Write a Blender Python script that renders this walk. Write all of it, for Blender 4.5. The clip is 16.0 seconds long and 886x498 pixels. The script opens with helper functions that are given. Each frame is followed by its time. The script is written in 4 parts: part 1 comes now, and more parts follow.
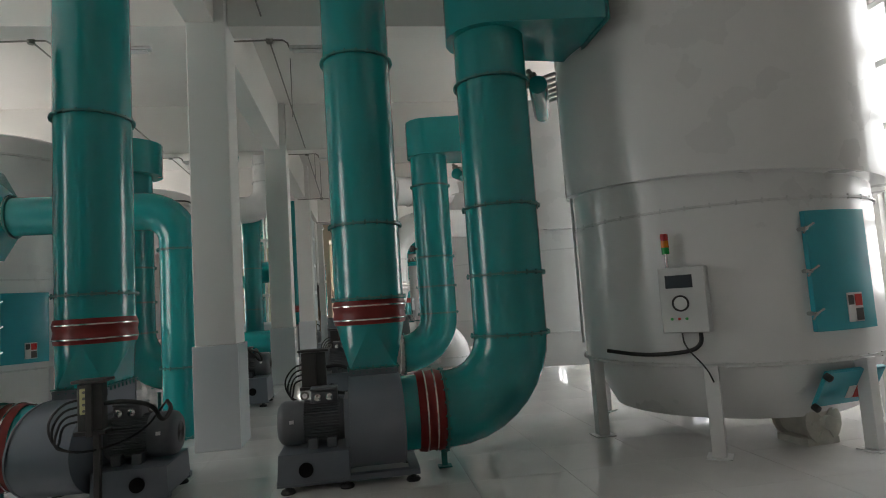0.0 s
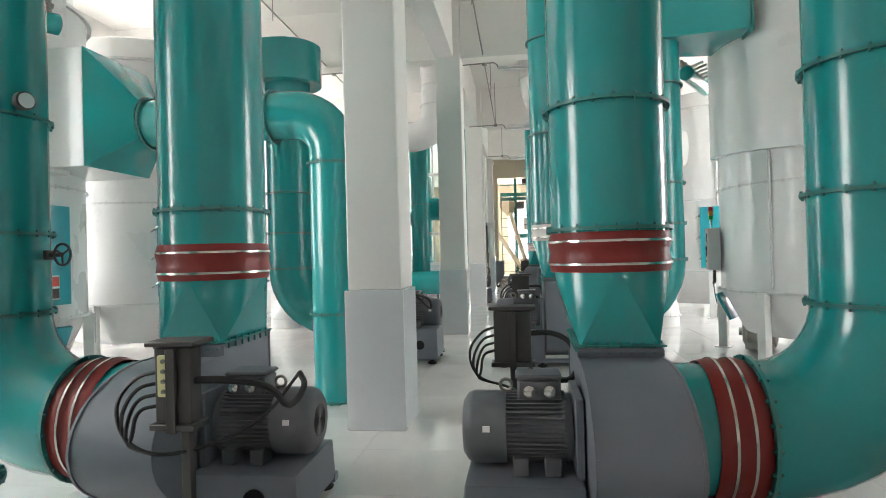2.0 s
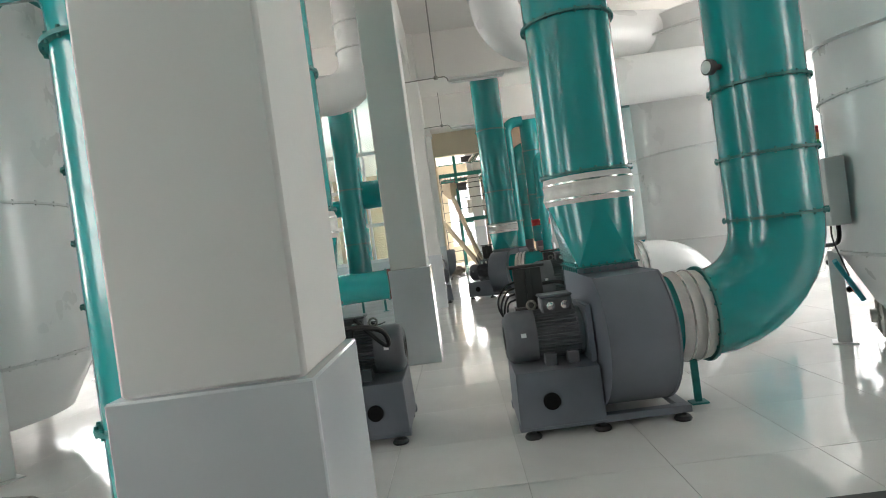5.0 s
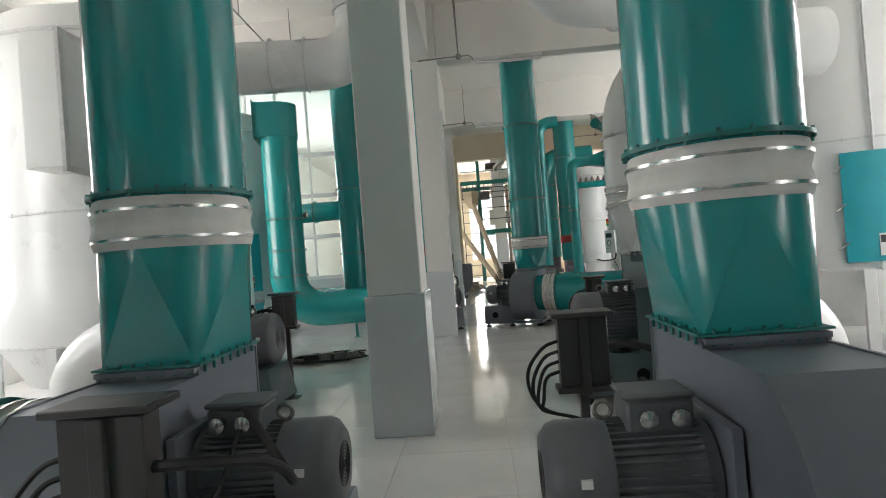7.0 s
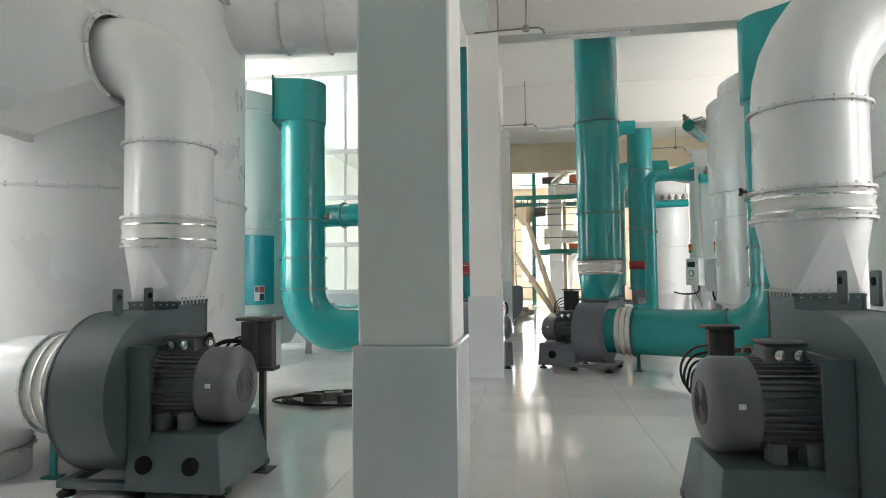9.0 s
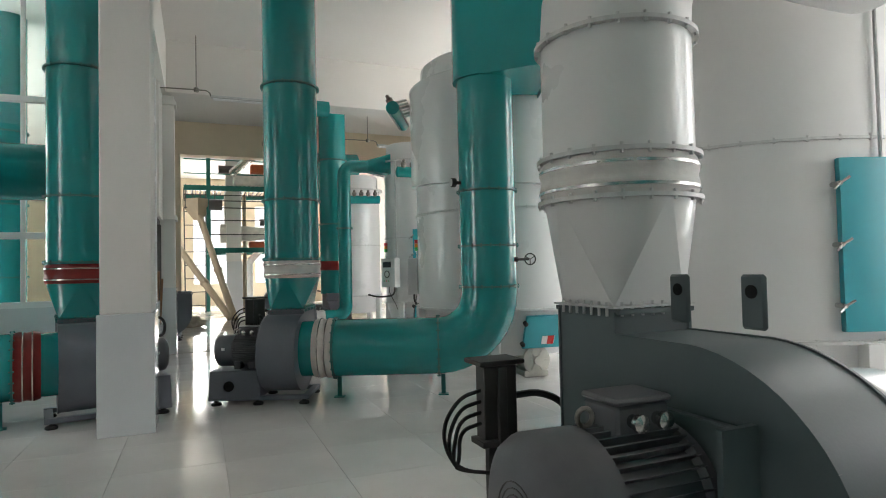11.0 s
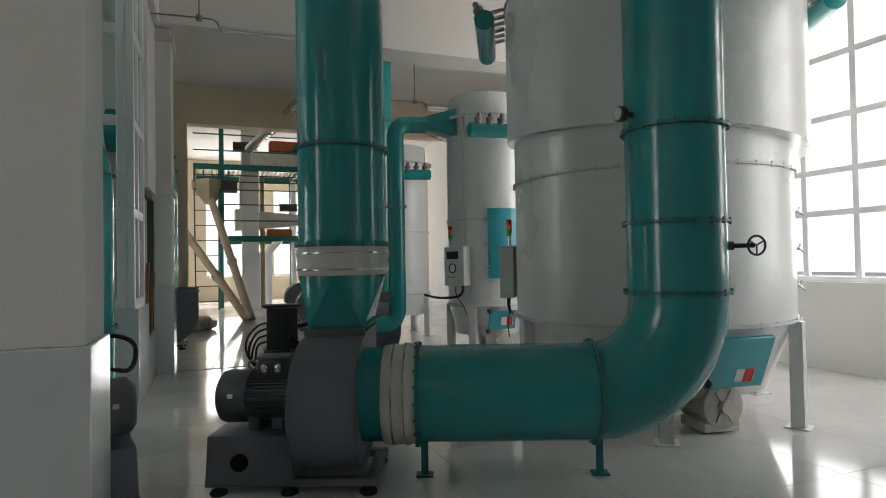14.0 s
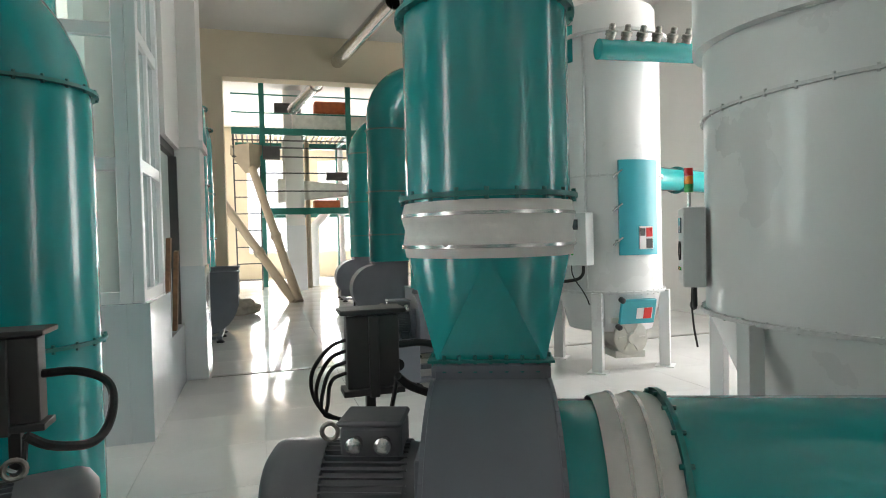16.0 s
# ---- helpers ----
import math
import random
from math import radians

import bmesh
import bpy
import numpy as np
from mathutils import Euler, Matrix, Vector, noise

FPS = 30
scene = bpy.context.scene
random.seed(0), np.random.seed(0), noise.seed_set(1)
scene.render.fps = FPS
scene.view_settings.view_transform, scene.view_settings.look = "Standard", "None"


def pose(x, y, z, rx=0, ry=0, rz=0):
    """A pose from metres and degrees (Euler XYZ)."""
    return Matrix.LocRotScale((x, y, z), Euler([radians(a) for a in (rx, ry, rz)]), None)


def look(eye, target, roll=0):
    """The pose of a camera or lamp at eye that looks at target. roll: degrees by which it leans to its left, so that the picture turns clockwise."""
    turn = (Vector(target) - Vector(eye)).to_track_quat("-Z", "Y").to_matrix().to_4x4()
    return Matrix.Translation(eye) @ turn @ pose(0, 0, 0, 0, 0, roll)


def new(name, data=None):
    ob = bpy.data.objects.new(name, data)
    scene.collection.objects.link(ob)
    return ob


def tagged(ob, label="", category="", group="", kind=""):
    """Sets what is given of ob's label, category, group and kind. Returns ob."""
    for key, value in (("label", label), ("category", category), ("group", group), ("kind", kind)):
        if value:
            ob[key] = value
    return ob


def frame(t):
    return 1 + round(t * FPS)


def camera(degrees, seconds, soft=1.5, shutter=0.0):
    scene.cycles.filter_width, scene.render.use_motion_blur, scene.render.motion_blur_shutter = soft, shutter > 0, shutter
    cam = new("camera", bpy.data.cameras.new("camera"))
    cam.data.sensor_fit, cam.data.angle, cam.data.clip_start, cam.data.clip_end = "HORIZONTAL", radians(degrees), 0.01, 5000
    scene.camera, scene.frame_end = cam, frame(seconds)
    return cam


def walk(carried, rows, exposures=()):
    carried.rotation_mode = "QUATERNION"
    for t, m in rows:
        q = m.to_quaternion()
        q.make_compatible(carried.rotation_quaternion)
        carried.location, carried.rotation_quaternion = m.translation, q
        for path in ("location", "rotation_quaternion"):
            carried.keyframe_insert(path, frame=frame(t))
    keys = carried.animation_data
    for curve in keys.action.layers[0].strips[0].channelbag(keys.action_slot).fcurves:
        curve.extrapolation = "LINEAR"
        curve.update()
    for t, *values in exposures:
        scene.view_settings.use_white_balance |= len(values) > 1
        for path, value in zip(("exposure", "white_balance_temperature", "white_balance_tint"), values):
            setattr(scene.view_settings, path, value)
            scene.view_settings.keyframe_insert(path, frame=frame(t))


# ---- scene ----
cam = camera(73.9, 16.0, soft=1.0)
METRES, EYE, TILT, LEAN, TURN = 17.2, 1.45, 0.0, 0.0, -8.2
ROWS = [
    (0.0, 0.0, 0.0, 0.0, 0.34, 5.1, 3.82),
    (0.5, -0.008, 0.0304, -0.002, 3.69, 3.18, 3.77),
    (1.0, -0.016, 0.0622, -0.0033, 6.83, 1.57, 3.41),
    (1.5, -0.0278, 0.0941, -0.0035, 13.57, 0.58, 2.48),
    (2.0, -0.043, 0.1231, -0.0022, 15.75, 0.47, 1.53),
    (2.5, -0.0549, 0.1551, -0.003, 17.12, 0.78, 1.21),
    (3.0, -0.0703, 0.1859, -0.0015, 17.2, 0.98, 1.17),
    (3.5, -0.0794, 0.2175, -0.0027, 17.29, 0.83, 1.53),
    (4.0, -0.0915, 0.2481, -0.0024, 17.6, 0.24, 1.83),
    (4.5, -0.0994, 0.2774, -0.0017, 14.3, 0.58, 5.85),
    (4.8, -0.1025, 0.2965, -0.0025, 13.6, 0.0, 6.7),
    (5.0, -0.1042, 0.3095, -0.0029, 9.54, -0.75, 7.67),
    (7.5, -0.1213, 0.4662, 0.0005, 14.03, 1.09, 1.89),
    (8.0, -0.129, 0.4924, 0.0021, 25.47, 2.41, 0.95),
    (8.5, -0.1333, 0.5214, 0.0004, 31.57, 3.15, 0.36),
    (9.0, -0.1425, 0.5541, 0.0009, 16.13, 2.34, 0.67),
    (9.5, -0.1443, 0.5833, 0.0021, 3.7, 1.41, 1.23),
    (12.0, -0.1617, 0.7241, 0.0034, -17.54, 2.51, 1.05),
    (12.5, -0.1642, 0.7514, 0.0038, -14.47, 2.56, 1.13),
    (13.0, -0.163, 0.7813, 0.0034, -14.11, 2.19, 1.04),
    (13.5, -0.1649, 0.8128, 0.004, -13.35, 1.67, 1.22),
    (14.0, -0.169, 0.8434, 0.0037, -12.81, 1.12, 0.99),
    (14.5, -0.1686, 0.8762, 0.0041, -12.81, 0.73, 0.84),
    (15.0, -0.1748, 0.9079, 0.005, -13.02, 0.29, 0.8),
    (15.5, -0.1788, 0.9415, 0.0035, -11.58, -0.47, 1.1),
    (16.0, -0.187, 0.9727, 0.0031, -9.07, -1.3, 1.42),
]
walk(cam, [(t, pose(0, 0, EYE, TILT, LEAN, TURN) @ pose(METRES * x, METRES * y, METRES * z, 90 + pitch, roll, yaw)) for t, x, y, z, yaw, pitch, roll in ROWS],
     [(0, 0.92), (0.5, 2.08), (1.0, 2.35), (1.5, 2.4), (2.5, 2.25), (3.0, 2.35), (3.5, 2.15), (4.0, 2.05), (5.0, 1.95), (7.5, 1.55), (8.0, 1.7), (8.5, 2.08), (9.5, 2.1), (11.0, 1.5), (12.0, 1.12), (12.5, 1.3), (13.5, 0.85), (14.5, 0.65), (15.5, 1.3), (16.0, 1.95)])

# ---- world, sun, window light ----
world = bpy.data.worlds.new("sky")
scene.world = world
world.use_nodes = True
wn = world.node_tree
sky = wn.nodes.new("ShaderNodeTexSky")
sky.sky_type = "NISHITA"
sky.sun_disc = False
sky.sun_elevation = radians(44.5)
sky.sun_rotation = radians(10.6)
wn.links.new(sky.outputs[0], wn.nodes["Background"].inputs[0])
wn.nodes["Background"].inputs[1].default_value = 0.12
sun = new("sun", bpy.data.lights.new("sun", "SUN"))
sun.data.energy, sun.data.angle, sun.data.color = 4.0, radians(0.5), (1.0, 0.94, 0.85)
sun.matrix_world = look((3, 16, 16), (0, 0, 0))
LAMP = 1.0


def window_light(name, x, y, z, rx, rz, w, h, power, col=(1.0, 0.98, 0.95)):
    d = bpy.data.lights.new(name, "AREA")
    d.shape, d.size, d.size_y, d.energy, d.color = "RECTANGLE", w, h, power * LAMP, col
    ob = new(name, d)
    ob.matrix_world = pose(x, y, z, rx, 0, rz)
    return ob


# ---- materials ----
def mat(name, col, rough=0.5, metal=0.0, var=0.06, scale=3.0, bump=0.0, bscale=60.0, coat=0.0, rvar=0.0, per_piece=0.0):
    m = bpy.data.materials.new(name)
    m.use_nodes = True
    t = m.node_tree
    b = t.nodes["Principled BSDF"]
    tc = t.nodes.new("ShaderNodeTexCoord")
    n1 = t.nodes.new("ShaderNodeTexNoise")
    n1.inputs["Scale"].default_value, n1.inputs["Detail"].default_value = scale, 6
    n2 = t.nodes.new("ShaderNodeTexNoise")
    n2.inputs["Scale"].default_value, n2.inputs["Detail"].default_value = bscale, 3
    for n in (n1, n2):
        t.links.new(tc.outputs["Object"], n.inputs["Vector"])
    ramp = t.nodes.new("ShaderNodeMapRange")
    ramp.inputs[1].default_value, ramp.inputs[2].default_value = 0.3, 0.7
    ramp.inputs[3].default_value, ramp.inputs[4].default_value = 1 - var * 1.6, 1 + var * 0.6
    t.links.new(n1.outputs[0], ramp.inputs[0])
    hsv = t.nodes.new("ShaderNodeHueSaturation")
    hsv.inputs["Color"].default_value = (*col, 1)
    last = ramp.outputs[0]
    if per_piece:
        oi = t.nodes.new("ShaderNodeObjectInfo")
        mr = t.nodes.new("ShaderNodeMapRange")
        mr.inputs[3].default_value, mr.inputs[4].default_value = 1 - per_piece, 1 + per_piece
        t.links.new(oi.outputs["Random"], mr.inputs[0])
        mu = t.nodes.new("ShaderNodeMath")
        mu.operation = "MULTIPLY"
        t.links.new(last, mu.inputs[0])
        t.links.new(mr.outputs[0], mu.inputs[1])
        last = mu.outputs[0]
    t.links.new(last, hsv.inputs["Value"])
    t.links.new(hsv.outputs[0], b.inputs["Base Color"])
    b.inputs["Metallic"].default_value, b.inputs["Coat Weight"].default_value = metal, coat
    b.inputs["Coat Roughness"].default_value = 0.06
    rr = t.nodes.new("ShaderNodeMapRange")
    rr.inputs[1].default_value, rr.inputs[2].default_value = 0.3, 0.7
    rr.inputs[3].default_value, rr.inputs[4].default_value = rough, rough + (rvar or 0.25 * rough)
    t.links.new(n1.outputs[0], rr.inputs[0])
    t.links.new(rr.outputs[0], b.inputs["Roughness"])
    if bump:
        bp = t.nodes.new("ShaderNodeBump")
        bp.inputs["Strength"].default_value, bp.inputs["Distance"].default_value = bump, 0.01
        t.links.new(n2.outputs[0], bp.inputs["Height"])
        t.links.new(bp.outputs[0], b.inputs["Normal"])
    return m


TEAL = mat("teal_paint", (0.011, 0.285, 0.280), 0.2, var=0.05, scale=1.5, bump=0.03, bscale=6, coat=0.3)
TEAL_DARK = mat("teal_flange_paint", (0.015, 0.19, 0.175), 0.4, var=0.15, scale=20)
AQUA = mat("aqua_door_paint", (0.02, 0.33, 0.39), 0.3, var=0.05, scale=3, coat=0.3)
WHITE = mat("white_sheet_paint", (0.74, 0.74, 0.73), 0.26, var=0.04, scale=1.2, bump=0.03, bscale=5, coat=0.25)
WHITE_TRIM = mat("white_flange_paint", (0.62, 0.62, 0.61), 0.4, var=0.08, scale=20)
GREY_BIG = mat("green_grey_machine_paint", (0.085, 0.115, 0.118), 0.36, var=0.08, scale=3, bump=0.04, bscale=90)
GREY = mat("grey_machine_paint", (0.165, 0.182, 0.21), 0.38, var=0.08, scale=3, bump=0.04, bscale=90)
GREY2 = mat("grey_motor_paint", (0.13, 0.135, 0.145), 0.4, var=0.12, scale=8, bump=0.06, bscale=150)
DARK = mat("dark_grey_box_paint", (0.055, 0.052, 0.05), 0.42, var=0.12, scale=6)
BLACK = mat("black_rubber", (0.012, 0.012, 0.012), 0.5, var=0.1, scale=20)
# near-black colour for the shade inside holes that aren't cut
HOLE_SHADE = mat("painted_hole_shade", (0.004, 0.004, 0.004), 0.9)
RED = mat("red_coated_fabric", (0.20, 0.011, 0.009), 0.42, var=0.12, scale=5, bump=0.35, bscale=11)
CLOTH = mat("white_canvas", (0.72, 0.70, 0.67), 0.7, var=0.08, scale=6, bump=0.5, bscale=14)
STEEL = mat("bright_steel", (0.58, 0.57, 0.55), 0.22, 1.0, var=0.1, scale=15)
BOLT = mat("zinc_bolt", (0.3, 0.29, 0.26), 0.4, 0.8, var=0.3, scale=40)
PLASTER = mat("white_wall_paint", (0.76, 0.745, 0.715), 0.75, var=0.03, scale=0.8, bump=0.08, bscale=40)
CREAMWALL = mat("cream_wall_paint", (0.72, 0.62, 0.46), 0.75, var=0.05, scale=0.8, bump=0.08, bscale=40)
CEIL = mat("ceiling_paint", (0.78, 0.755, 0.72), 0.85, var=0.03, scale=0.5, bump=0.05, bscale=30)
TILEW = mat("wall_tile_glaze", (0.66, 0.685, 0.70), 0.12, var=0.04, scale=1.5, coat=0.3, per_piece=0.03)
FLOOR = mat("floor_tile_glaze", (0.74, 0.725, 0.70), 0.055, var=0.07, scale=1.3, bump=0.008, bscale=3, rvar=0.08, per_piece=0.02)
GROUT = mat("grout", (0.56, 0.54, 0.51), 0.7, var=0.1, scale=8)
CREAM = mat("cream_cast_iron", (0.60, 0.58, 0.52), 0.45, var=0.1, scale=8)
BEIGE = mat("beige_steel_paint", (0.42, 0.35, 0.25), 0.5, var=0.08, scale=3)
GREEN = mat("green_frame_paint", (0.01, 0.14, 0.11), 0.4, var=0.1, scale=4)
PVC = mat("white_window_profile", (0.78, 0.79, 0.79), 0.3, var=0.02, scale=3)
PANEL = mat("light_grey_enclosure", (0.60, 0.61, 0.60), 0.4, var=0.03, scale=5)
SCREEN = mat("dark_display", (0.03, 0.04, 0.05), 0.15)
LABEL = mat("white_label", (0.78, 0.78, 0.76), 0.5)
LRED = mat("red_lamp_lens", (0.55, 0.02, 0.015), 0.25)
LAMB = mat("amber_lamp_lens", (0.75, 0.22, 0.01), 0.25)
LGRN = mat("green_lamp_lens", (0.02, 0.35, 0.06), 0.25)
ORANGE = mat("orange_motor_paint", (0.42, 0.10, 0.03), 0.45, var=0.15, scale=8)
BROWN = mat("bare_wood", (0.22, 0.12, 0.06), 0.6, var=0.3, scale=12)
YELLOW = mat("yellow_terminal", (0.62, 0.58, 0.30), 0.5)
SACK = mat("woven_sack", (0.42, 0.37, 0.30), 0.8, var=0.2, scale=10, bump=0.5, bscale=30)
EARTH = mat("outdoor_ground", (0.30, 0.28, 0.25), 0.9, var=0.2, scale=0.2)
GLASS = bpy.data.materials.new("window_glass")
GLASS.use_nodes = True
gb = GLASS.node_tree.nodes["Principled BSDF"]
gb.inputs["Base Color"].default_value = (0.82, 0.95, 0.94, 1)
gb.inputs["Roughness"].default_value, gb.inputs["Transmission Weight"].default_value, gb.inputs["IOR"].default_value = 0.01, 1.0, 1.45
TUBE = bpy.data.materials.new("lamp_tube")
TUBE.use_nodes = True
TUBE.node_tree.nodes["Principled BSDF"].inputs["Base Color"].default_value = (0.8, 0.8, 0.8, 1)


# ---- mesh helpers ----
def V(*a):
    return Vector(a)


def link_mesh(name, bm, material, smooth=40):
    me = bpy.data.meshes.new(name)
    bmesh.ops.recalc_face_normals(bm, faces=bm.faces)
    bm.to_mesh(me)
    bm.free()
    me.materials.append(material)
    if smooth:
        me.polygons.foreach_set("use_smooth", [True] * len(me.polygons))
        me.set_sharp_from_angle(angle=radians(smooth))
    return me


def part(name, bm, material, parent, label="", flip=False, smooth=40):
    if flip:
        bmesh.ops.scale(bm, vec=(-1, 1, 1), verts=bm.verts)
    ob = new(name, link_mesh(name, bm, material, smooth))
    ob.parent = parent
    return tagged(ob, label)


def struct(name, bm, material, label="", category="structure"):
    ob = new(name, link_mesh(name, bm, material, 30))
    return tagged(ob, label, category, kind="structure")


def thing(name, m, label, category, group=""):
    ob = new(name)
    ob.matrix_world = m
    return tagged(ob, label, category, group)


def add_box(bm, a, b, bevel=0.0):
    c = [(x + y) / 2 for x, y in zip(a, b)]
    s = [abs(y - x) for x, y in zip(a, b)]
    r = bmesh.ops.create_cube(bm, size=1, matrix=Matrix.LocRotScale(c, None, s))
    if bevel:
        es = list({e for v in r["verts"] for e in v.link_edges})
        bmesh.ops.bevel(bm, geom=es, offset=bevel, segments=1, affect="EDGES", profile=0.5)
    return bm


def box(a, b, bevel=0.0):
    return add_box(bmesh.new(), a, b, bevel)


def beam_between(bm, p, q, w, d, roll=0.0):
    p, q = Vector(p), Vector(q)
    m = Matrix.Translation((p + q) / 2) @ (q - p).to_track_quat("Z", "Y").to_matrix().to_4x4() @ Matrix.Rotation(roll, 4, "Z")
    bmesh.ops.create_cube(bm, size=1, matrix=m @ Matrix.Diagonal((w, d, (q - p).length, 1)))
    return bm


def sweep(bm, path, radius, seg=32, caps=True):
    """A tube along a path; radius is a number or one a point."""
    pts = [Vector(p) for p in path]
    rad = radius if isinstance(radius, (list, tuple)) else [radius] * len(pts)
    tang = []
    for i in range(len(pts)):
        a = pts[max(i - 1, 0)]
        b = pts[min(i + 1, len(pts) - 1)]
        tang.append((b - a).normalized())
    up = Vector((0, 0, 1)) if abs(tang[0].z) < 0.9 else Vector((0, 1, 0))
    side = tang[0].cross(up).normalized()
    rings = []
    for p, t, r in zip(pts, tang, rad):
        side = (side - t * side.dot(t)).normalized()
        o = t.cross(side)
        rings.append([bm.verts.new(p + r * (math.cos(k * math.tau / seg) * side + math.sin(k * math.tau / seg) * o)) for k in range(seg)])
    for a, b in zip(rings, rings[1:]):
        for k in range(seg):
            bm.faces.new((a[k], a[(k + 1) % seg], b[(k + 1) % seg], b[k]))
    if caps:
        bm.faces.new(rings[0][::-1])
        bm.faces.new(rings[-1])
    return bm


def tube(path, radius, seg=32, caps=True):
    return sweep(bmesh.new(), path, radius, seg, caps)


def arc(c, r, u, v, a0, a1, n=10):
    c, u, v = Vector(c), Vector(u), Vector(v)
    return [c + r * (math.cos(radians(a0 + (a1 - a0) * k / n)) * u + math.sin(radians(a0 + (a1 - a0) * k / n)) * v) for k in range(n + 1)]


def lathe(profile, seg=48, bm=None, m=None):
    """Profile of (r, z) about z."""
    bm = bm or bmesh.new()
    m = m or Matrix()
    rings = [[bm.verts.new(m @ Vector((r * math.cos(k * math.tau / seg), r * math.sin(k * math.tau / seg), z))) for k in range(seg)] for r, z in profile]
    for a, b in zip(rings, rings[1:]):
        for k in range(seg):
            bm.faces.new((a[k], a[(k + 1) % seg], b[(k + 1) % seg], b[k]))
    if len(profile) == 4 and abs(profile[0][0] - profile[-1][0]) < 1e-6:
        for k in range(seg):
            bm.faces.new((rings[-1][k], rings[-1][(k + 1) % seg], rings[0][(k + 1) % seg], rings[0][k]))
        return bm
    if profile[0][0] > 1e-4:
        bm.faces.new(rings[0][::-1])
    if profile[-1][0] > 1e-4:
        bm.faces.new(rings[-1])
    return bm


def along(p, axis):
    return Matrix.Translation(p) @ Vector(axis).to_track_quat("Z", "Y").to_matrix().to_4x4()


def flange(p, axis, r, n=20, thick=0.018, lip=0.03):
    """A ring with its bolts."""
    m = along(p, axis)
    bm = lathe([(r - 0.004, -thick / 2), (r + lip, -thick / 2), (r + lip, thick / 2), (r - 0.004, thick / 2)], 40, None, m)
    for k in range(n):
        a = k * math.tau / n
        c = m @ Vector(((r + lip * 0.62) * math.cos(a), (r + lip * 0.62) * math.sin(a), 0))
        q = m.to_3x3() @ Vector((0, 0, 1))
        sweep(bm, [c - q * 0.022, c + q * 0.022], 0.0085, 6)
    return bm


def wire(path, r, seg=8):
    """A cable through points, smoothed."""
    pts = [Vector(p) for p in path]
    for _ in range(3):
        out = [pts[0]]
        for a, b in zip(pts, pts[1:]):
            out += [a.lerp(b, 0.25), a.lerp(b, 0.75)]
        pts = out + [pts[-1]]
    return tube(pts, r, seg)


# ---- building ----
AX0, AX1 = -1.85, -1.385          # column faces in x
BAYS = (1.24, 6.85, 12.43, 18.02)
CD = 0.52                        # column depth
XL, XR, Y0, Y1, SLAB, BEAM = -8.0, 6.6, -3.2, 41.0, 5.85, 4.85

struct("ground", box((-200, -200, -0.6), (200, 240, -0.4)), EARTH, "pale earth ground outside the building", "ground")
struct("floor", box((XL - 0.3, Y0 - 0.3, -0.3), (XR + 0.3, Y1 + 0.3, -0.008)), GROUT, "polished pale floor tiles with thin joints", "floor")
struct("ceiling", box((XL - 0.3, Y0 - 0.3, SLAB), (XR + 0.3, Y1 + 0.3, SLAB + 0.25)), CEIL, "plain white painted concrete ceiling", "ceiling")


def column(y, x0=AX0, x1=AX1, tile=1.13):
    ob = thing("column", pose((x0 + x1) / 2, y + CD / 2, 0), "square white painted column with a tiled foot", "column", "columns of the hall")
    hw = (x1 - x0) / 2
    part("shaft", box((-hw + 0.012, -CD / 2 + 0.012, tile), (hw - 0.012, CD / 2 - 0.012, SLAB), 0.012), PLASTER, ob)
    part("tile_foot", box((-hw - 0.012, -CD / 2 - 0.012, 0), (hw + 0.012, CD / 2 + 0.012, tile + 0.004), 0.006), TILEW, ob, "glazed pale tile cladding")
    return ob


for y in BAYS:
    column(y)
bm = bmesh.new()
for y in BAYS:
    for a, b in ((XL, AX0), (AX1, XR)):
        add_box(bm, (a, y + 0.1, BEAM), (b, y + 0.42, SLAB + 0.01))
for a, b in zip((Y0, *[y + CD for y in BAYS]), (*BAYS, 23.7)):
    add_box(bm, (-1.84, a, BEAM + 0.002), (-1.52, b, SLAB + 0.01))
add_box(bm, (-1.6, 23.7, 4.88), (XR, 24.3, SLAB + 0.01))
struct("ceiling_beams", bm, CEIL, "white painted concrete ceiling beams", "beam")


def window_wall(name, x, thick, spans, z0, z1, sgn):
    """A long side wall with window openings, built of piers, sill and lintel."""
    bm = bmesh.new()
    xa, xb = (x, x + sgn * thick)
    add_box(bm, (xa, Y0, 0), (xb, Y1, z0))
    add_box(bm, (xa, Y0, z1), (xb, Y1, SLAB))
    ends = [Y0] + [e for s in spans for e in s] + [Y1]
    for a, b in zip(ends[::2], ends[1::2]):
        add_box(bm, (xa, a, z0), (xb, b, z1))
    struct(name, bm, PLASTER, "white painted outer wall with tall windows", "wall")


def window(n, x, y0, y1, z0, z1, ny, zs):
    """A tall white window in the plane x."""
    w = thing("window_%d" % n, pose(x, (y0 + y1) / 2, z0), "tall white-framed window with small panes", "window")
    w["kind"] = "structure"
    h = (y1 - y0) / 2
    bm = bmesh.new()
    for a, b in (((-0.035, -h, 0), (0.035, -h + 0.07, z1 - z0)), ((-0.035, h - 0.07, 0), (0.035, h, z1 - z0))):
        add_box(bm, a, b, 0.006)
    for z in (0.035, z1 - z0 - 0.035):
        add_box(bm, (-0.034, -h + 0.07, z - 0.035), (0.034, h - 0.07, z + 0.035), 0.006)
    part("window_frame", bm, PVC, w)
    for k in range(1, ny):
        yy = -h + k * 2 * h / ny
        part("mullion", box((-0.03, yy - 0.042, 0.07), (0.03, yy + 0.042, z1 - z0 - 0.07), 0.006), PVC, w)
    for z in zs:
        part("transom", box((-0.028, -h + 0.07, z - z0 - 0.042), (0.028, h - 0.07, z - z0 + 0.042), 0.006), PVC, w)
    return w


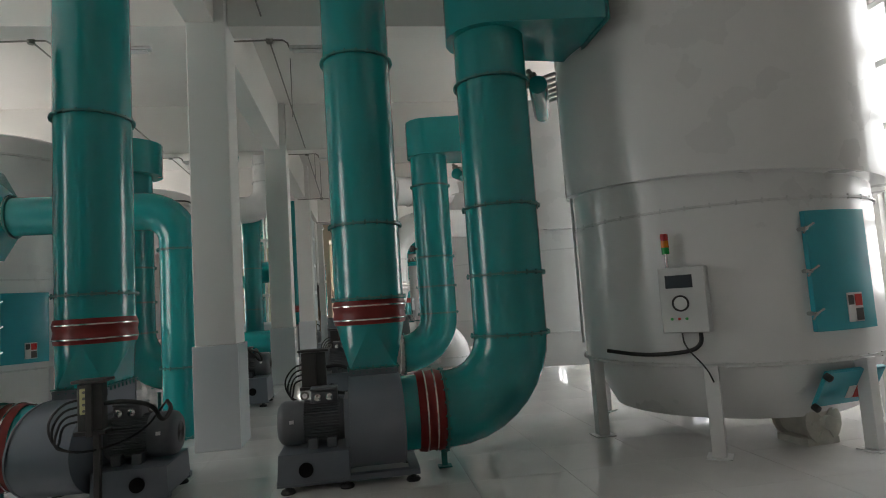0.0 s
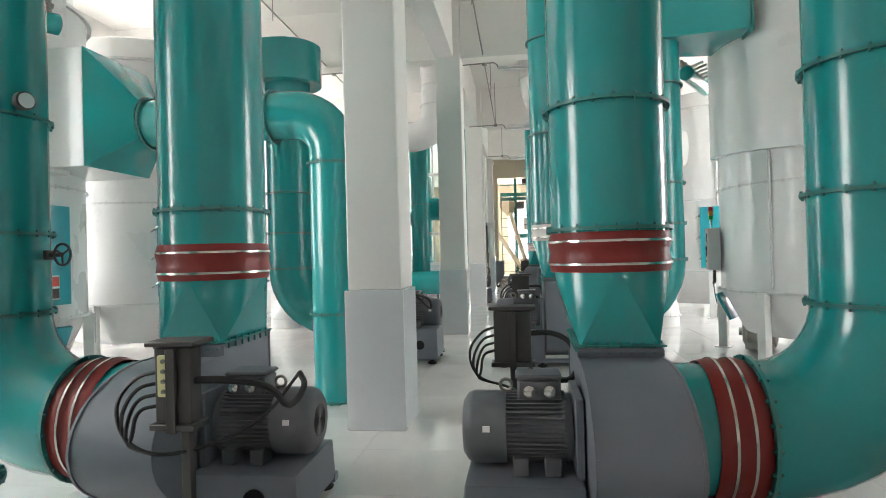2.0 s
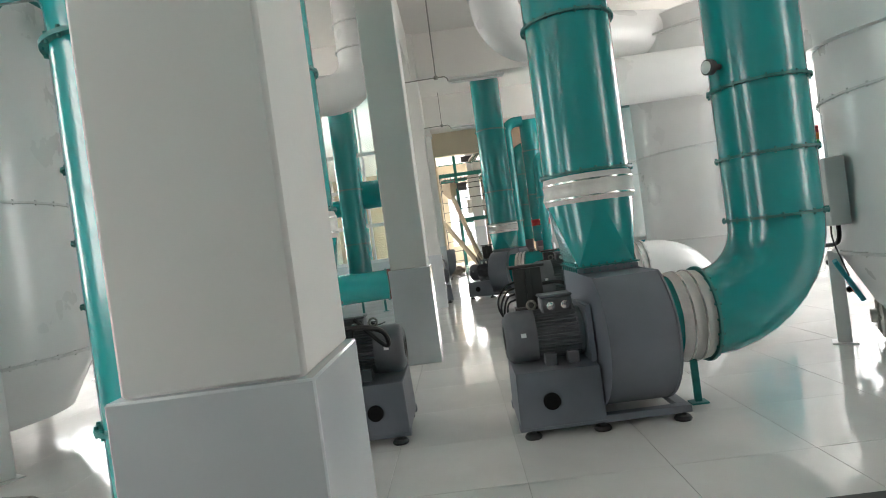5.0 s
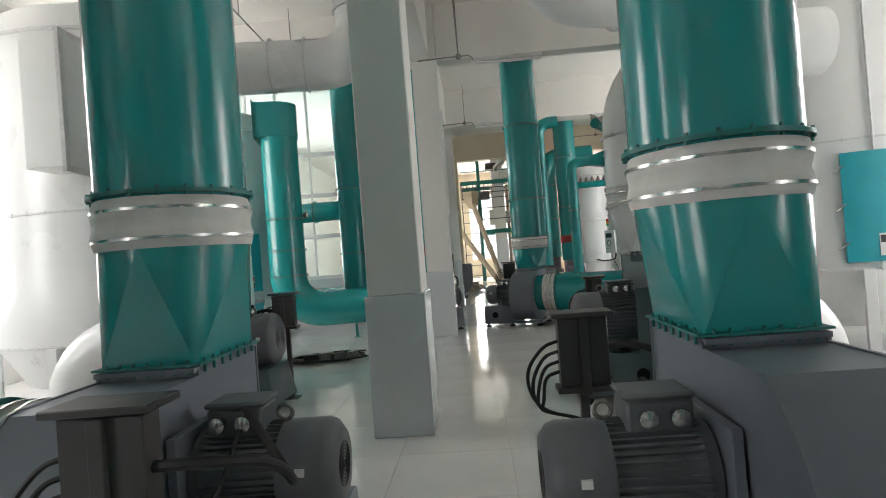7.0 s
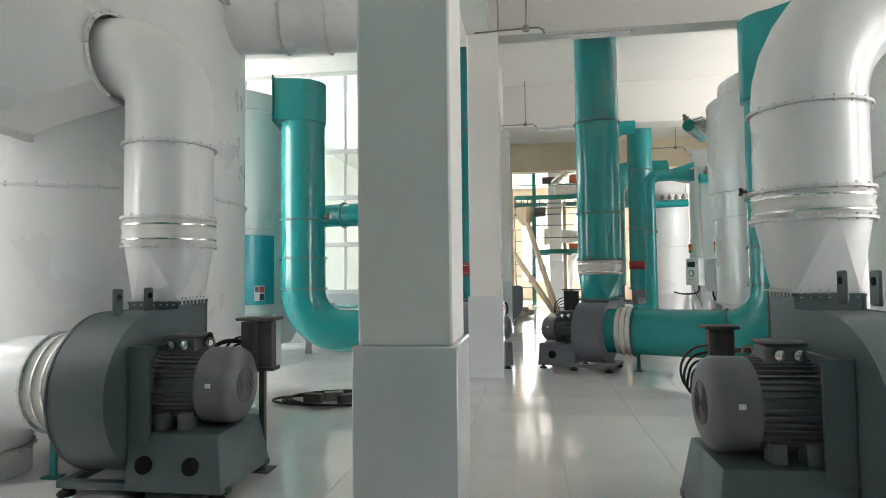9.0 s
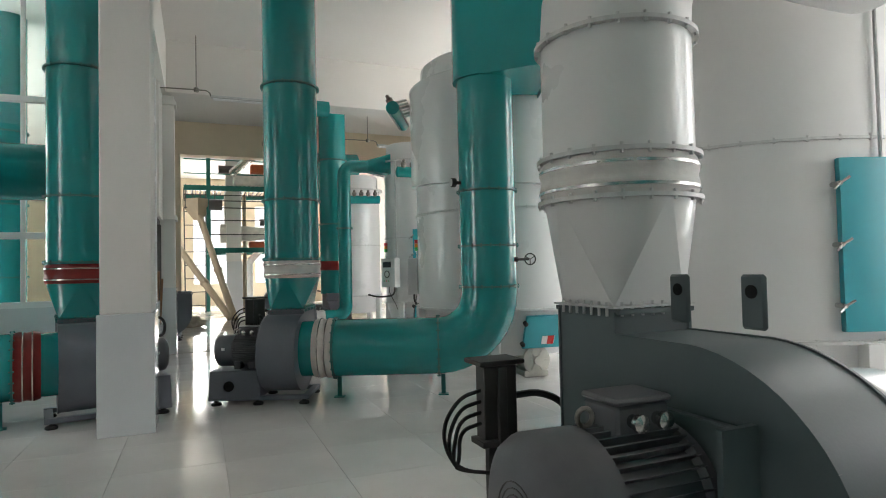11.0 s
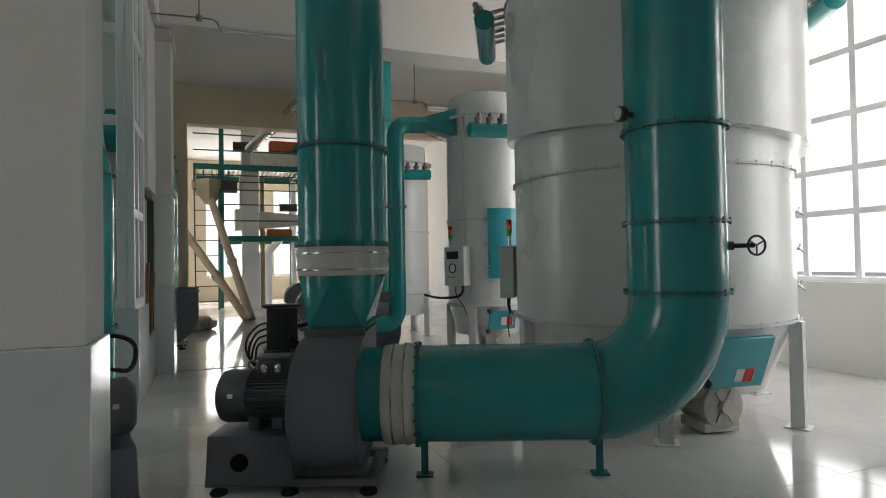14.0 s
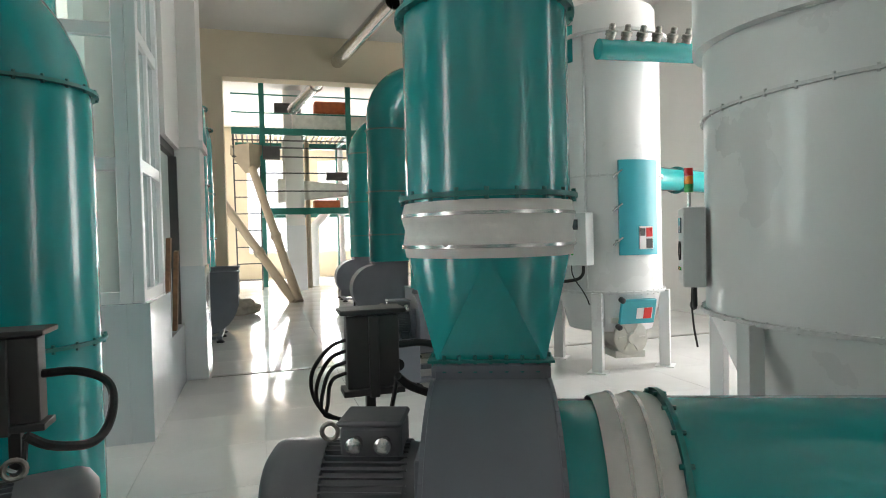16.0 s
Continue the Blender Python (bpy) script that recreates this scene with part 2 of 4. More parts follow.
# EAST's first span is an added window with lamp, there to light the nearest tank
EAST = [(4.2, 6.6), (7.9, 12.0), (13.5, 17.6), (19.1, 23.3)]
WEST = [(2.3, 6.4), (7.9, 12.0), (13.5, 17.6), (19.1, 21.6), (22.4, 29.0)]
window_wall("wall_east", XR, 0.3, EAST, 1.15, 4.9, 1)
window_wall("wall_west", XL, 0.3, WEST, 1.15, 4.9, -1)
k = 0
for x, sg, spans in ((XR + 0.12, 1, EAST), (XL - 0.12, -1, WEST)):
    for a, b in spans:
        k += 1
        window(k, x, a, b, 1.15, 4.9, 6, (2.05, 2.6, 3.3, 4.1))
        p = (105 if sg > 0 else 115) * (b - a) / 4
        window_light("window_daylight", x + sg * 0.35, (a + b) / 2, 3.05, 90, 90 if sg > 0 else -90, b - a, 3.7, p)
struct("wall_south", box((XL, Y0 - 0.3, 0), (XR, Y0, SLAB)), PLASTER, "plain white painted end wall", "wall")
bm = bmesh.new()
add_box(bm, (XL, Y1, 0), (XR, Y1 + 0.3, 1.0))
add_box(bm, (XL, Y1, 4.6), (XR, Y1 + 0.3, SLAB))
for a, b in ((XL, -1.2), (0.9, 1.5), (3.4, XR)):
    add_box(bm, (a, Y1, 1.0), (b, Y1 + 0.3, 4.6))
struct("wall_north", bm, CREAMWALL, "cream end wall with bright windows", "wall")
window_light("window_daylight", -0.15, Y1 + 0.5, 2.8, 90, 180, 2.1, 3.5, 160)
window_light("window_daylight", 2.45, Y1 + 0.5, 2.8, 90, 180, 1.9, 3.5, 140)
bm = bmesh.new()
add_box(bm, (-1.45, 30.0, 4.9), (XR, 30.4, SLAB))
add_box(bm, (-2.75, 30.0, 0), (-1.45, 30.4, SLAB))
struct("wall_header", bm, CREAMWALL, "pale header wall above the far passage", "wall")

# glazed room beside the aisle
bm = bmesh.new()
GX, GY = -1.60, 21.9
add_box(bm, (GX - 0.16, GY, 0), (GX, 22.95, 1.05))
add_box(bm, (GX - 0.16, 22.95, 0), (GX, 23.95, 0.62))
add_box(bm, (XL, GY, 0), (GX - 0.161, GY + 0.16, 1.05))
struct("wall_glazed_base", bm, TILEW, "pale blue tiled low wall below the glazing", "wall")
bm = box((GX - 0.3, 23.95, 0), (GX + 0.2, 24.5, SLAB))
add_box(bm, (GX - 0.33, 23.9, 2.52), (GX + 0.24, 24.52, 2.6))
add_box(bm, (GX - 0.33, 23.9, 4.7), (GX + 0.24, 24.52, 4.78))
struct("pilaster", bm, PLASTER, "white painted pilaster with two moulded bands", "pillar")
struct("pilaster_foot", box((GX - 0.31, 23.93, 0), (GX + 0.22, 24.515, 1.24)), TILEW, "glazed pale tile pilaster foot", "pillar")
struct("wall_beyond", box((-2.75, 24.5, 0), (-2.6, 30.0, SLAB)), PLASTER, "plain white wall beyond the pilaster", "wall")


def glazing(name, m, width, cols, z0, zs, z1):
    g = tagged(thing(name, m, "white-framed glazed partition with stacked panes", "window"), kind="structure")
    bm = bmesh.new()
    add_box(bm, (0, -0.04, z0), (0.09, 0.04, z1), 0.005)
    add_box(bm, (width - 0.09, -0.04, z0), (width, 0.04, z1), 0.005)
    part("window_frame", bm, PVC, g)
    for z in (z0 + 0.04, *zs, z1 - 0.04):
        part("transom", box((0.09, -0.035, z - 0.05), (width - 0.09, 0.035, z + 0.05), 0.005), PVC, g)
    cw = (width - 0.18) / cols
    for c in range(cols):
        if c:
            part("mullion", box((0.09 + c * cw - 0.03, -0.03, z0), (0.09 + c * cw + 0.03, 0.03, z1), 0.005), PVC, g)
        for a, b in zip((z0, *zs), (*zs, z1)):
            p = part("pane", box((0.1 + c * cw, -0.004, a + 0.05), (0.08 + (c + 1) * cw, 0.004, b - 0.05)), GLASS, g)
            p.visible_shadow = False


glazing("window_20", pose(GX - 0.08, GY + 0.04, 0, 0, 0, 90), 1.0, 2, 1.05, (2.1, 3.1, 4.1), SLAB)
glazing("window_21", pose(XL, GY + 0.08, 0), GX - 0.12 - XL, 8, 1.05, (2.1, 3.1, 4.1), SLAB)
door = tagged(thing("door_1", pose(GX - 0.08, 23.45, 0), "dark open doorway with bare timber against its jamb", "door"), kind="structure")
part("door_frame", box((-0.03, -0.49, 2.42), (0.03, 0.49, 2.5)), DARK, door)
part("door_jamb", box((-0.03, 0.44, 0.62), (0.05, 0.5, 2.42)), DARK, door)
part("lintel", box((-0.08, -0.5, 2.5), (0.08, 0.5, SLAB)), PLASTER, door)
for dx, zz in ((0.02, 1.55), (0.07, 1.42)):
    t = thing("timber_plank", pose(GX - 0.1 + dx, 23.2 + 3 * dx, 0.63, 4, 3, 0), "bare brown timber plank leaning in the doorway", "plank")
    part("board", box((-0.02, -0.05, 0), (0.02, 0.05, zz - 0.63), 0.003), BROWN, t)


# ---- blowers ----
def motor_parts(ob, x0, zc, r, ln, flip):
    """A finned motor that reaches from x0 towards minus x."""
    X = (-1, 0, 0)
    mot = part("motor", lathe([(r * 0.55, 0), (r * 0.97, 0.01), (r, 0.05), (r * 0.92, 0.07), (r * 0.90, ln * 0.62), (0.01, ln * 0.63)], 36, None, along((x0, 0, zc), X)), GREY2, ob, "grey electric motor", flip)
    bm = bmesh.new()
    for k in range(44):
        a = k * math.tau / 44 + 0.07
        if abs(math.sin(a)) > 0.93 and math.sin(a) < 0:
            continue
        m = Matrix.Translation((x0 - ln * 0.34, 0, zc)) @ Matrix.Rotation(a, 4, "X")
        bmesh.ops.create_cube(bm, size=1, matrix=m @ Matrix.Translation((0, r * 0.95, 0)) @ Matrix.Diagonal((ln * 0.54, r * 0.17, 0.006, 1)))
    tagged(part("finned_jacket", bm, GREY2, mot, "", flip, 0), kind="stuff")
    part("fan_cowl", lathe([(r * 0.9, ln * 0.60), (r * 1.04, ln * 0.605), (r * 1.05, ln * 0.9), (r * 0.98, ln * 0.955), (r * 0.78, ln), (0.001, ln)], 36, None, along((x0, 0, zc), X)), GREY2, mot, "rounded grey fan cowl", flip)
    bm = bmesh.new()
    for k in range(1, 7):
        rr = r * 0.08 * k
        lathe([(rr - 0.002, ln - 0.001), (rr + 0.002, ln - 0.001), (rr + 0.002, ln + 0.003), (rr - 0.002, ln + 0.003)], 24, bm, along((x0, 0, zc), X))
    part("cowl_grille", bm, DARK, mot, "", flip)
    xt = x0 - ln * 0.3
    part("terminal_box", box((xt - 0.11, -0.09, zc + r * 0.86), (xt + 0.11, 0.09, zc + r + 0.085), 0.012), GREY2, mot, "", flip)
    part("box_lid", box((xt - 0.12, -0.10, zc + r + 0.086), (xt + 0.115, 0.095, zc + r + 0.108), 0.009), GREY2, mot, "", flip)
    for dx in (-0.05, 0.05):
        part("cable_gland", lathe([(0.022, 0), (0.022, 0.03), (0.03, 0.03), (0.03, 0.05), (0.015, 0.06)], 12, None, along((xt + dx, -0.09, zc + r + 0.035), (0, -1, 0))), STEEL, mot, "", flip)
    part("lifting_eye", tube(arc((xt - 0.17, 0, zc + r + 0.04), 0.03, (1, 0, 0), (0, 0, 1), 0, 360, 14), 0.009, 8, False), BOLT, mot, "", flip)
    for dx in (0.2, 0.48):
        for s in (-1, 1):
            part("motor_foot", box((x0 - ln * dx - 0.04, s * r * 0.75 - 0.06, zc - r - 0.02), (x0 - ln * dx + 0.04, s * r * 0.75 + 0.06, zc - r * 0.62), 0.006), GREY2, mot, "", flip)
    part("rating_plate", box((x0 - ln * 0.78 - 0.018, -r * 1.05 - 0.003, zc + 0.02), (x0 - ln * 0.78 + 0.018, -r * 0.9, zc + 0.048)), LABEL, mot, "", flip)


def blower(x, y, rot, sx, zc, ztr, R=0.64, w=0.43, ow=0.63, rm=0.176, lm=0.56, base=0.6, big=False, label="grey centrifugal blower with a finned motor on a plinth"):
    ob = thing("blower", pose(x, y, 0, 0, 0, rot), label, "blower", "blowers in the hall")
    f = sx < 0
    paint = GREY_BIG if big else GREY
    yo = R * 1.12 - ow / 2
    prof = [(yo + ow / 2, ztr), (yo + ow / 2, zc)]
    for k in range(1, 46):
        a = -k * 270 / 45
        rr = R * (1.12 - 0.24 * k / 45)
        rz = min(R, (zc - 0.10) / 1.04) / R
        prof.append((rr * math.cos(radians(a)), zc + rr * rz * math.sin(radians(a))))
    y_in = yo - ow / 2
    prof = [p for p in prof if not (p[0] > y_in and p[1] > zc + 0.02 and p[1] < ztr)]
    prof = [(a, min(b, ztr - 0.03)) if a < y_in else (a, b) for a, b in prof] + [(y_in, min(prof[-1][1], ztr - 0.03)), (y_in, ztr)]
    bm = bmesh.new()
    va = [bm.verts.new((-w / 2, a, b)) for a, b in prof]
    vb = [bm.verts.new((w / 2, a, b)) for a, b in prof]
    n = len(prof)
    for k in range(n):
        bm.faces.new((va[k], va[(k + 1) % n], vb[(k + 1) % n], vb[k]))
    bm.faces.new(va[::-1])
    bm.faces.new(vb)
    part("scroll_housing", bm, paint, ob, "grey sheet-metal scroll housing", f, 25)
    for xx in (-w / 2, w / 2):
        bm = bmesh.new()
        for (a, b), (c, d) in zip(prof, prof[1:]):
            beam_between(bm, (xx, a, b), (xx, c, d), 0.014, 0.014)
        part("housing_rim", bm, paint, ob, "", f, 0)
    # outlet flange, a rectangular frame
    bm = bmesh.new()
    e = w / 2 - 0.035
    for (a, b) in (((-e - 0.035, y_in - 0.03, ztr - 0.008), (e + 0.035, y_in + 0.01, ztr + 0.012)), ((-e - 0.035, yo + ow / 2 - 0.01, ztr - 0.008), (e + 0.035, yo + ow / 2 + 0.03, ztr + 0.012)),
                   ((-e - 0.035, y_in + 0.01, ztr - 0.008), (-e, yo + ow / 2 - 0.01, ztr + 0.012)), ((e, y_in + 0.01, ztr - 0.008), (e + 0.035, yo + ow / 2 - 0.01, ztr + 0.012))):
        add_box(bm, a, b)
    part("outlet_flange", bm, paint, ob, "", f, 0)
    xm = -w / 2
    zt = zc - rm - 0.02
    # plinth with tapered sides; black discs paint the shade of its cable holes
    spread = 0.2 if big else 0.04
    bm = box((xm - base, -0.32, 0.07), (xm - 0.02, 0.28, zt), 0.006)
    for v in bm.verts:
        k = (v.co.z - 0.07) / max(zt - 0.07, 0.01)
        v.co.y *= 1 + spread * (1 - k)
        if v.co.x < xm - base * 0.6:
            v.co.x += spread * 0.3 * k
    pl = part("plinth", bm, paint, ob, "grey welded plinth", f)
    holes = (0.3,) if not big else (0.25, 0.72)
    for hx in holes:
        part("cable_hole_shade", lathe([(0.058, 0), (0.058, 0.012), (0.001, 0.012)], 24, None, along((xm - base + hx * base + 0.05, -0.32 * (1 + spread * 0.54) - 0.002, 0.07 + (zt - 0.07) * 0.46), (0, -1, spread))), HOLE_SHADE, pl, "", f)
    bm = bmesh.new()
    for s in (-1, 1):
        add_box(bm, (xm - base - 0.005, s * 0.29 - 0.035, 0.05), (w / 2 + 0.12, s * 0.29 + 0.035, 0.1), 0.004)
    add_box(bm, (w / 2 + 0.04, -0.25, 0.055), (w / 2 + 0.12, 0.25, 0.097), 0.004)
    part("base_rail", bm, paint, ob, "", f)
    for xx in (xm - base + 0.08, w / 2 + 0.06, xm - 0.05):
        for s in (-1, 1):
            part("rubber_foot", lathe([(0.055, 0), (0.06, 0.012), (0.048, 0.03), (0.025, 0.035), (0.025, 0.055)], 20, None, Matrix.Translation((xx, s * 0.3, 0))), BLACK, ob, "", f)
    # shaft support plate between motor and housing
    bm = box((xm - 0.05, -rm * 1.25, zt), (xm - 0.012, rm * 1.25, zc + rm * 1.1), 0.004)
    part("bearing_plate", bm, paint, ob, "", f)
    if big:
        for yy in (-0.16, 0.18):
            bm = box((-0.012, yy - 0.05, zc + R * 0.85), (0.012, yy + 0.05, zc + R * 0.9 + 0.16), 0.01)
            lug = part("lifting_lug", bm, paint, ob, "", f)
            # black plug paints the dark of the lug's eye, the plate is solid
            part("lug_hole_shade", lathe([(0.024, -0.016), (0.024, 0.016)], 16, None, along((0, yy, zc + R * 0.9 + 0.1), (1, 0, 0))), HOLE_SHADE, lug, "", f)
        for s in (-0.32, 0.32):
            bm = bmesh.new()
            add_box(bm, (xm - 0.16, s - 0.012, 0.1), (xm - 0.01, s + 0.012, zc + 0.3))
            part("stiffener", bm, paint, ob, "", f)
    motor_parts(ob, xm - 0.05, zc, rm, lm, f)
    return ob, yo


def sleeve(bm_r, p, axis, h, seed):
    """A fabric sleeve with creases about an axis."""
    rnd = random.Random(seed)
    m = along(p, axis)
    bm = bmesh.new()
    rows, seg = 8, 56
    off = [rnd.uniform(-1, 1) for _ in range(seg)]
    rings = []
    for i in range(rows + 1):
        t = i / rows
        ring = []
        for k in range(seg):
            a = k * math.tau / seg
            cr = 0.004 * off[k] * math.sin(math.pi * t) + 0.006 * noise.noise((math.cos(a) * 3, math.sin(a) * 3, t * 2 + seed)) - 0.006 * math.cos(4 * math.pi * t)
            ring.append(bm.verts.new(m @ Vector(((bm_r + cr) * math.cos(a), (bm_r + cr) * math.sin(a), t * h))))
        rings.append(ring)
    for a, b in zip(rings, rings[1:]):
        for k in range(seg):
            bm.faces.new((a[k], a[(k + 1) % seg], b[(k + 1) % seg], b[k]))
    return bm


def strap(p, axis, r):
    return lathe([(r, -0.0065), (r + 0.005, -0.0065), (r + 0.005, 0.0065), (r, 0.0065)], 48, None, along(p, axis))


def exhaust_duct(x, y, rot, w, ow, ztr, zb0, zb1, r, flanges, ztop, paint, trim, cloth, label, seed=1, path=None, rt=None):
    """A square-to-round piece, a fabric sleeve and a riser above a blower."""
    ob = thing("exhaust_duct", pose(x, y, 0, 0, 0, rot), label, "duct", "blower risers")
    rt = rt or r
    bm = bmesh.new()
    seg = 64
    cor = [bm.verts.new((sa * w / 2, sb * ow / 2, ztr + 0.018)) for sa, sb in ((1, 1), (-1, 1), (-1, -1), (1, -1))]
    top = [bm.verts.new((r * math.cos(k * math.tau / seg), r * math.sin(k * math.tau / seg), zb0)) for k in range(seg)]
    q = seg // 4
    for c in range(4):
        for k in range(q):
            bm.faces.new((cor[c], top[(c * q + k + 1) % seg], top[c * q + k]))
        bm.faces.new([bm.verts.new(v.co) for v in (cor[c], cor[(c + 1) % 4], top[((c + 1) * q) % seg])])
    part("transition", bm, paint, ob, "square-to-round sheet-metal piece", smooth=40)
    bm = bmesh.new()
    for a, b in (((-w / 2 - 0.03, -ow / 2 - 0.03, ztr + 0.017), (w / 2 + 0.03, -ow / 2 + 0.002, ztr + 0.026)), ((-w / 2 - 0.03, ow / 2 - 0.002, ztr + 0.017), (w / 2 + 0.03, ow / 2 + 0.03, ztr + 0.026)),
                 ((-w / 2 - 0.03, -ow / 2 + 0.002, ztr + 0.017), (-w / 2 + 0.002, ow / 2 - 0.002, ztr + 0.026)), ((w / 2 - 0.002, -ow / 2 + 0.002, ztr + 0.017), (w / 2 + 0.03, ow / 2 - 0.002, ztr + 0.026))):
        add_box(bm, a, b)
    n = 7
    for k in range(n):
        u = -0.5 + (k + 0.5) / n
        for s in (-1, 1):
            for cx, cy in ((u * w, s * (ow / 2 + 0.016)), (s * (w / 2 + 0.016), u * ow)):
                sweep(bm, [(cx, cy, ztr - 0.018), (cx, cy, ztr + 0.042)], 0.007, 6)
    part("square_flange", bm, trim, ob, "", smooth=0)
    part("sleeve", sleeve(r + 0.012, (0, 0, zb0 - 0.01), (0, 0, 1), zb1 - zb0 + 0.02, seed), cloth, ob, "creased fabric sleeve")
    for t in (0.17, 0.8):
        part("strap", strap((0, 0, zb0 + (zb1 - zb0) * t), (0, 0, 1), r + 0.016), STEEL, ob, "bright steel strap")
    if path is None:
        part("riser", tube([(0, 0, zb1), (0, 0, ztop)], rt, 48, False), paint, ob)
    else:
        part("riser", tube(path, rt, 48, False), paint, ob)
    for z in flanges:
        part("flange", flange((0, 0, z), (0, 0, 1), rt), trim, ob)
    return ob


def inlet_duct(x, y, rot, sx, w, zc, r, x_up, ztop, flanges, paint, trim, cloth, label, posts=(), seed=3, x_band=0.1, bend=0.62, gauge=0.0, valve=0.0, mids=(), down=False):
    """A horizontal sleeve, an elbow and a vertical run that feeds a blower."""
    ob = thing("inlet_duct", pose(x, y, 0, 0, 0, rot), label, "duct", "blower inlet ducts")
    f = sx < 0
    xa = w / 2
    part("collar", tube([(xa, 0, zc), (xa + x_band + 0.01, 0, zc)], [r * 0.97, r * 0.97], 44, False), paint, ob, "", f)
    part("sleeve", sleeve(r + 0.008, (xa + x_band, 0, zc), (1, 0, 0), 0.23, seed), cloth, ob, "creased fabric sleeve", f)
    for t in (0.07, 0.15):
        part("strap", strap((xa + x_band + t, 0, zc), (1, 0, 0), r + 0.013), STEEL, ob, "", f)
    x1 = xa + x_band + 0.23
    bend = min(bend, x_up - x1 - 0.02)
    path = [(x1, 0, zc)] + arc((x_up - bend, 0, zc + bend), bend, (0, 0, -1), (1, 0, 0), 0, 90, 9) + [(x_up, 0, ztop)]
    if down:
        path = [(x1, 0, zc)] + arc((x_up - bend, 0, zc - bend), bend, (0, 0, 1), (1, 0, 0), 0, 90, 9) + [(x_up, 0, 0.004)]
    part("pipe_run", tube(path, r, 44, False), paint, ob, "", f)
    part("flange", flange((x1 + 0.005, 0, zc), (1, 0, 0), r), trim, ob, "", f)
    for xx in mids:
        part("flange", flange((xx, 0, zc), (1, 0, 0), r), trim, ob, "", f)
    for z in flanges:
        part("flange", flange((x_up, 0, z), (0, 0, 1), r), trim, ob, "", f)
    for px in posts:
        bm = box((px - 0.025, -0.012, 0.012), (px + 0.025, 0.012, zc - r - 0.005), 0.002)
        add_box(bm, (px - 0.06, -0.05, 0), (px + 0.06, 0.05, 0.012))
        part("support_post", bm, TEAL_DARK, ob, "", f)
    if gauge:
        gm = along((x_up - r * 0.93, -r * 0.3, gauge), (-1, -0.35, 0))
        g = part("pressure_gauge", lathe([(0.02, 0), (0.02, 0.07), (0.05, 0.07), (0.054, 0.08), (0.054, 0.12), (0.046, 0.124)], 24, None, gm), DARK, ob, "round black pressure gauge", f)
        part("dial", lathe([(0.044, 0.1245), (0.044, 0.126), (0.001, 0.1265)], 24, None, gm), LABEL, g, "", f)
    if valve:
        sd = -1 if f else 1
        p = Vector((x_up + sd * r * 0.9, -r * 0.35 * sd, valve))
        bm = tube([p, p + V(sd * 0.16, -0.06, 0)], 0.016, 10)
        add_box(bm, p + V(-0.05, -0.05, -0.03), p + V(0.03, 0.03, 0.03), 0.005)
        c = p + V(sd * 0.17, -0.065, 0)
        sweep(bm, arc(c, 0.065, (1, 0.2, 0), (0, 0, 1), 0, 360, 20), 0.008, 8, False)
        for a in (30, 150, 270):
            sweep(bm, [c, c + 0.065 * (math.cos(radians(a)) * V(1, 0.2, 0) + math.sin(radians(a)) * V(0, 0, 1))], 0.006, 6)
        part("damper_handwheel", bm, DARK, ob, "", f)
    return ob


def hood(ob, x_up, z, r, length, ww, zt, sx, paint=None):
    """The sheet hood that turns the top of an inlet run into the filter."""
    f = sx < 0
    bm = bmesh.new()
    pts = []
    for z_ in (z, zt):
        ring = [(x_up + length, ww / 2), (x_up + length, -ww / 2)] + [(x_up + (r + 0.05) * math.cos(a), (r + 0.05) * math.sin(a)) for a in [radians(-90 - k * 18) for k in range(11)]]
        pts.append([bm.verts.new((a, b, z_)) for a, b in ring])
    n = len(pts[0])
    for k in range(n):
        bm.faces.new((pts[0][k], pts[0][(k + 1) % n], pts[1][(k + 1) % n], pts[1][k]))
    bm.faces.new(pts[0][::-1])
    bm.faces.new(pts[1])
    part("hood", bm, paint or TEAL, ob, "teal sheet-metal hood", f, 30)
    bm = box((x_up + length - 0.02, -ww / 2 - 0.04, z - 0.04), (x_up + length, ww / 2 + 0.04, zt + 0.04), 0.004)
    part("hood_flange", bm, TEAL_DARK, ob, "", f)


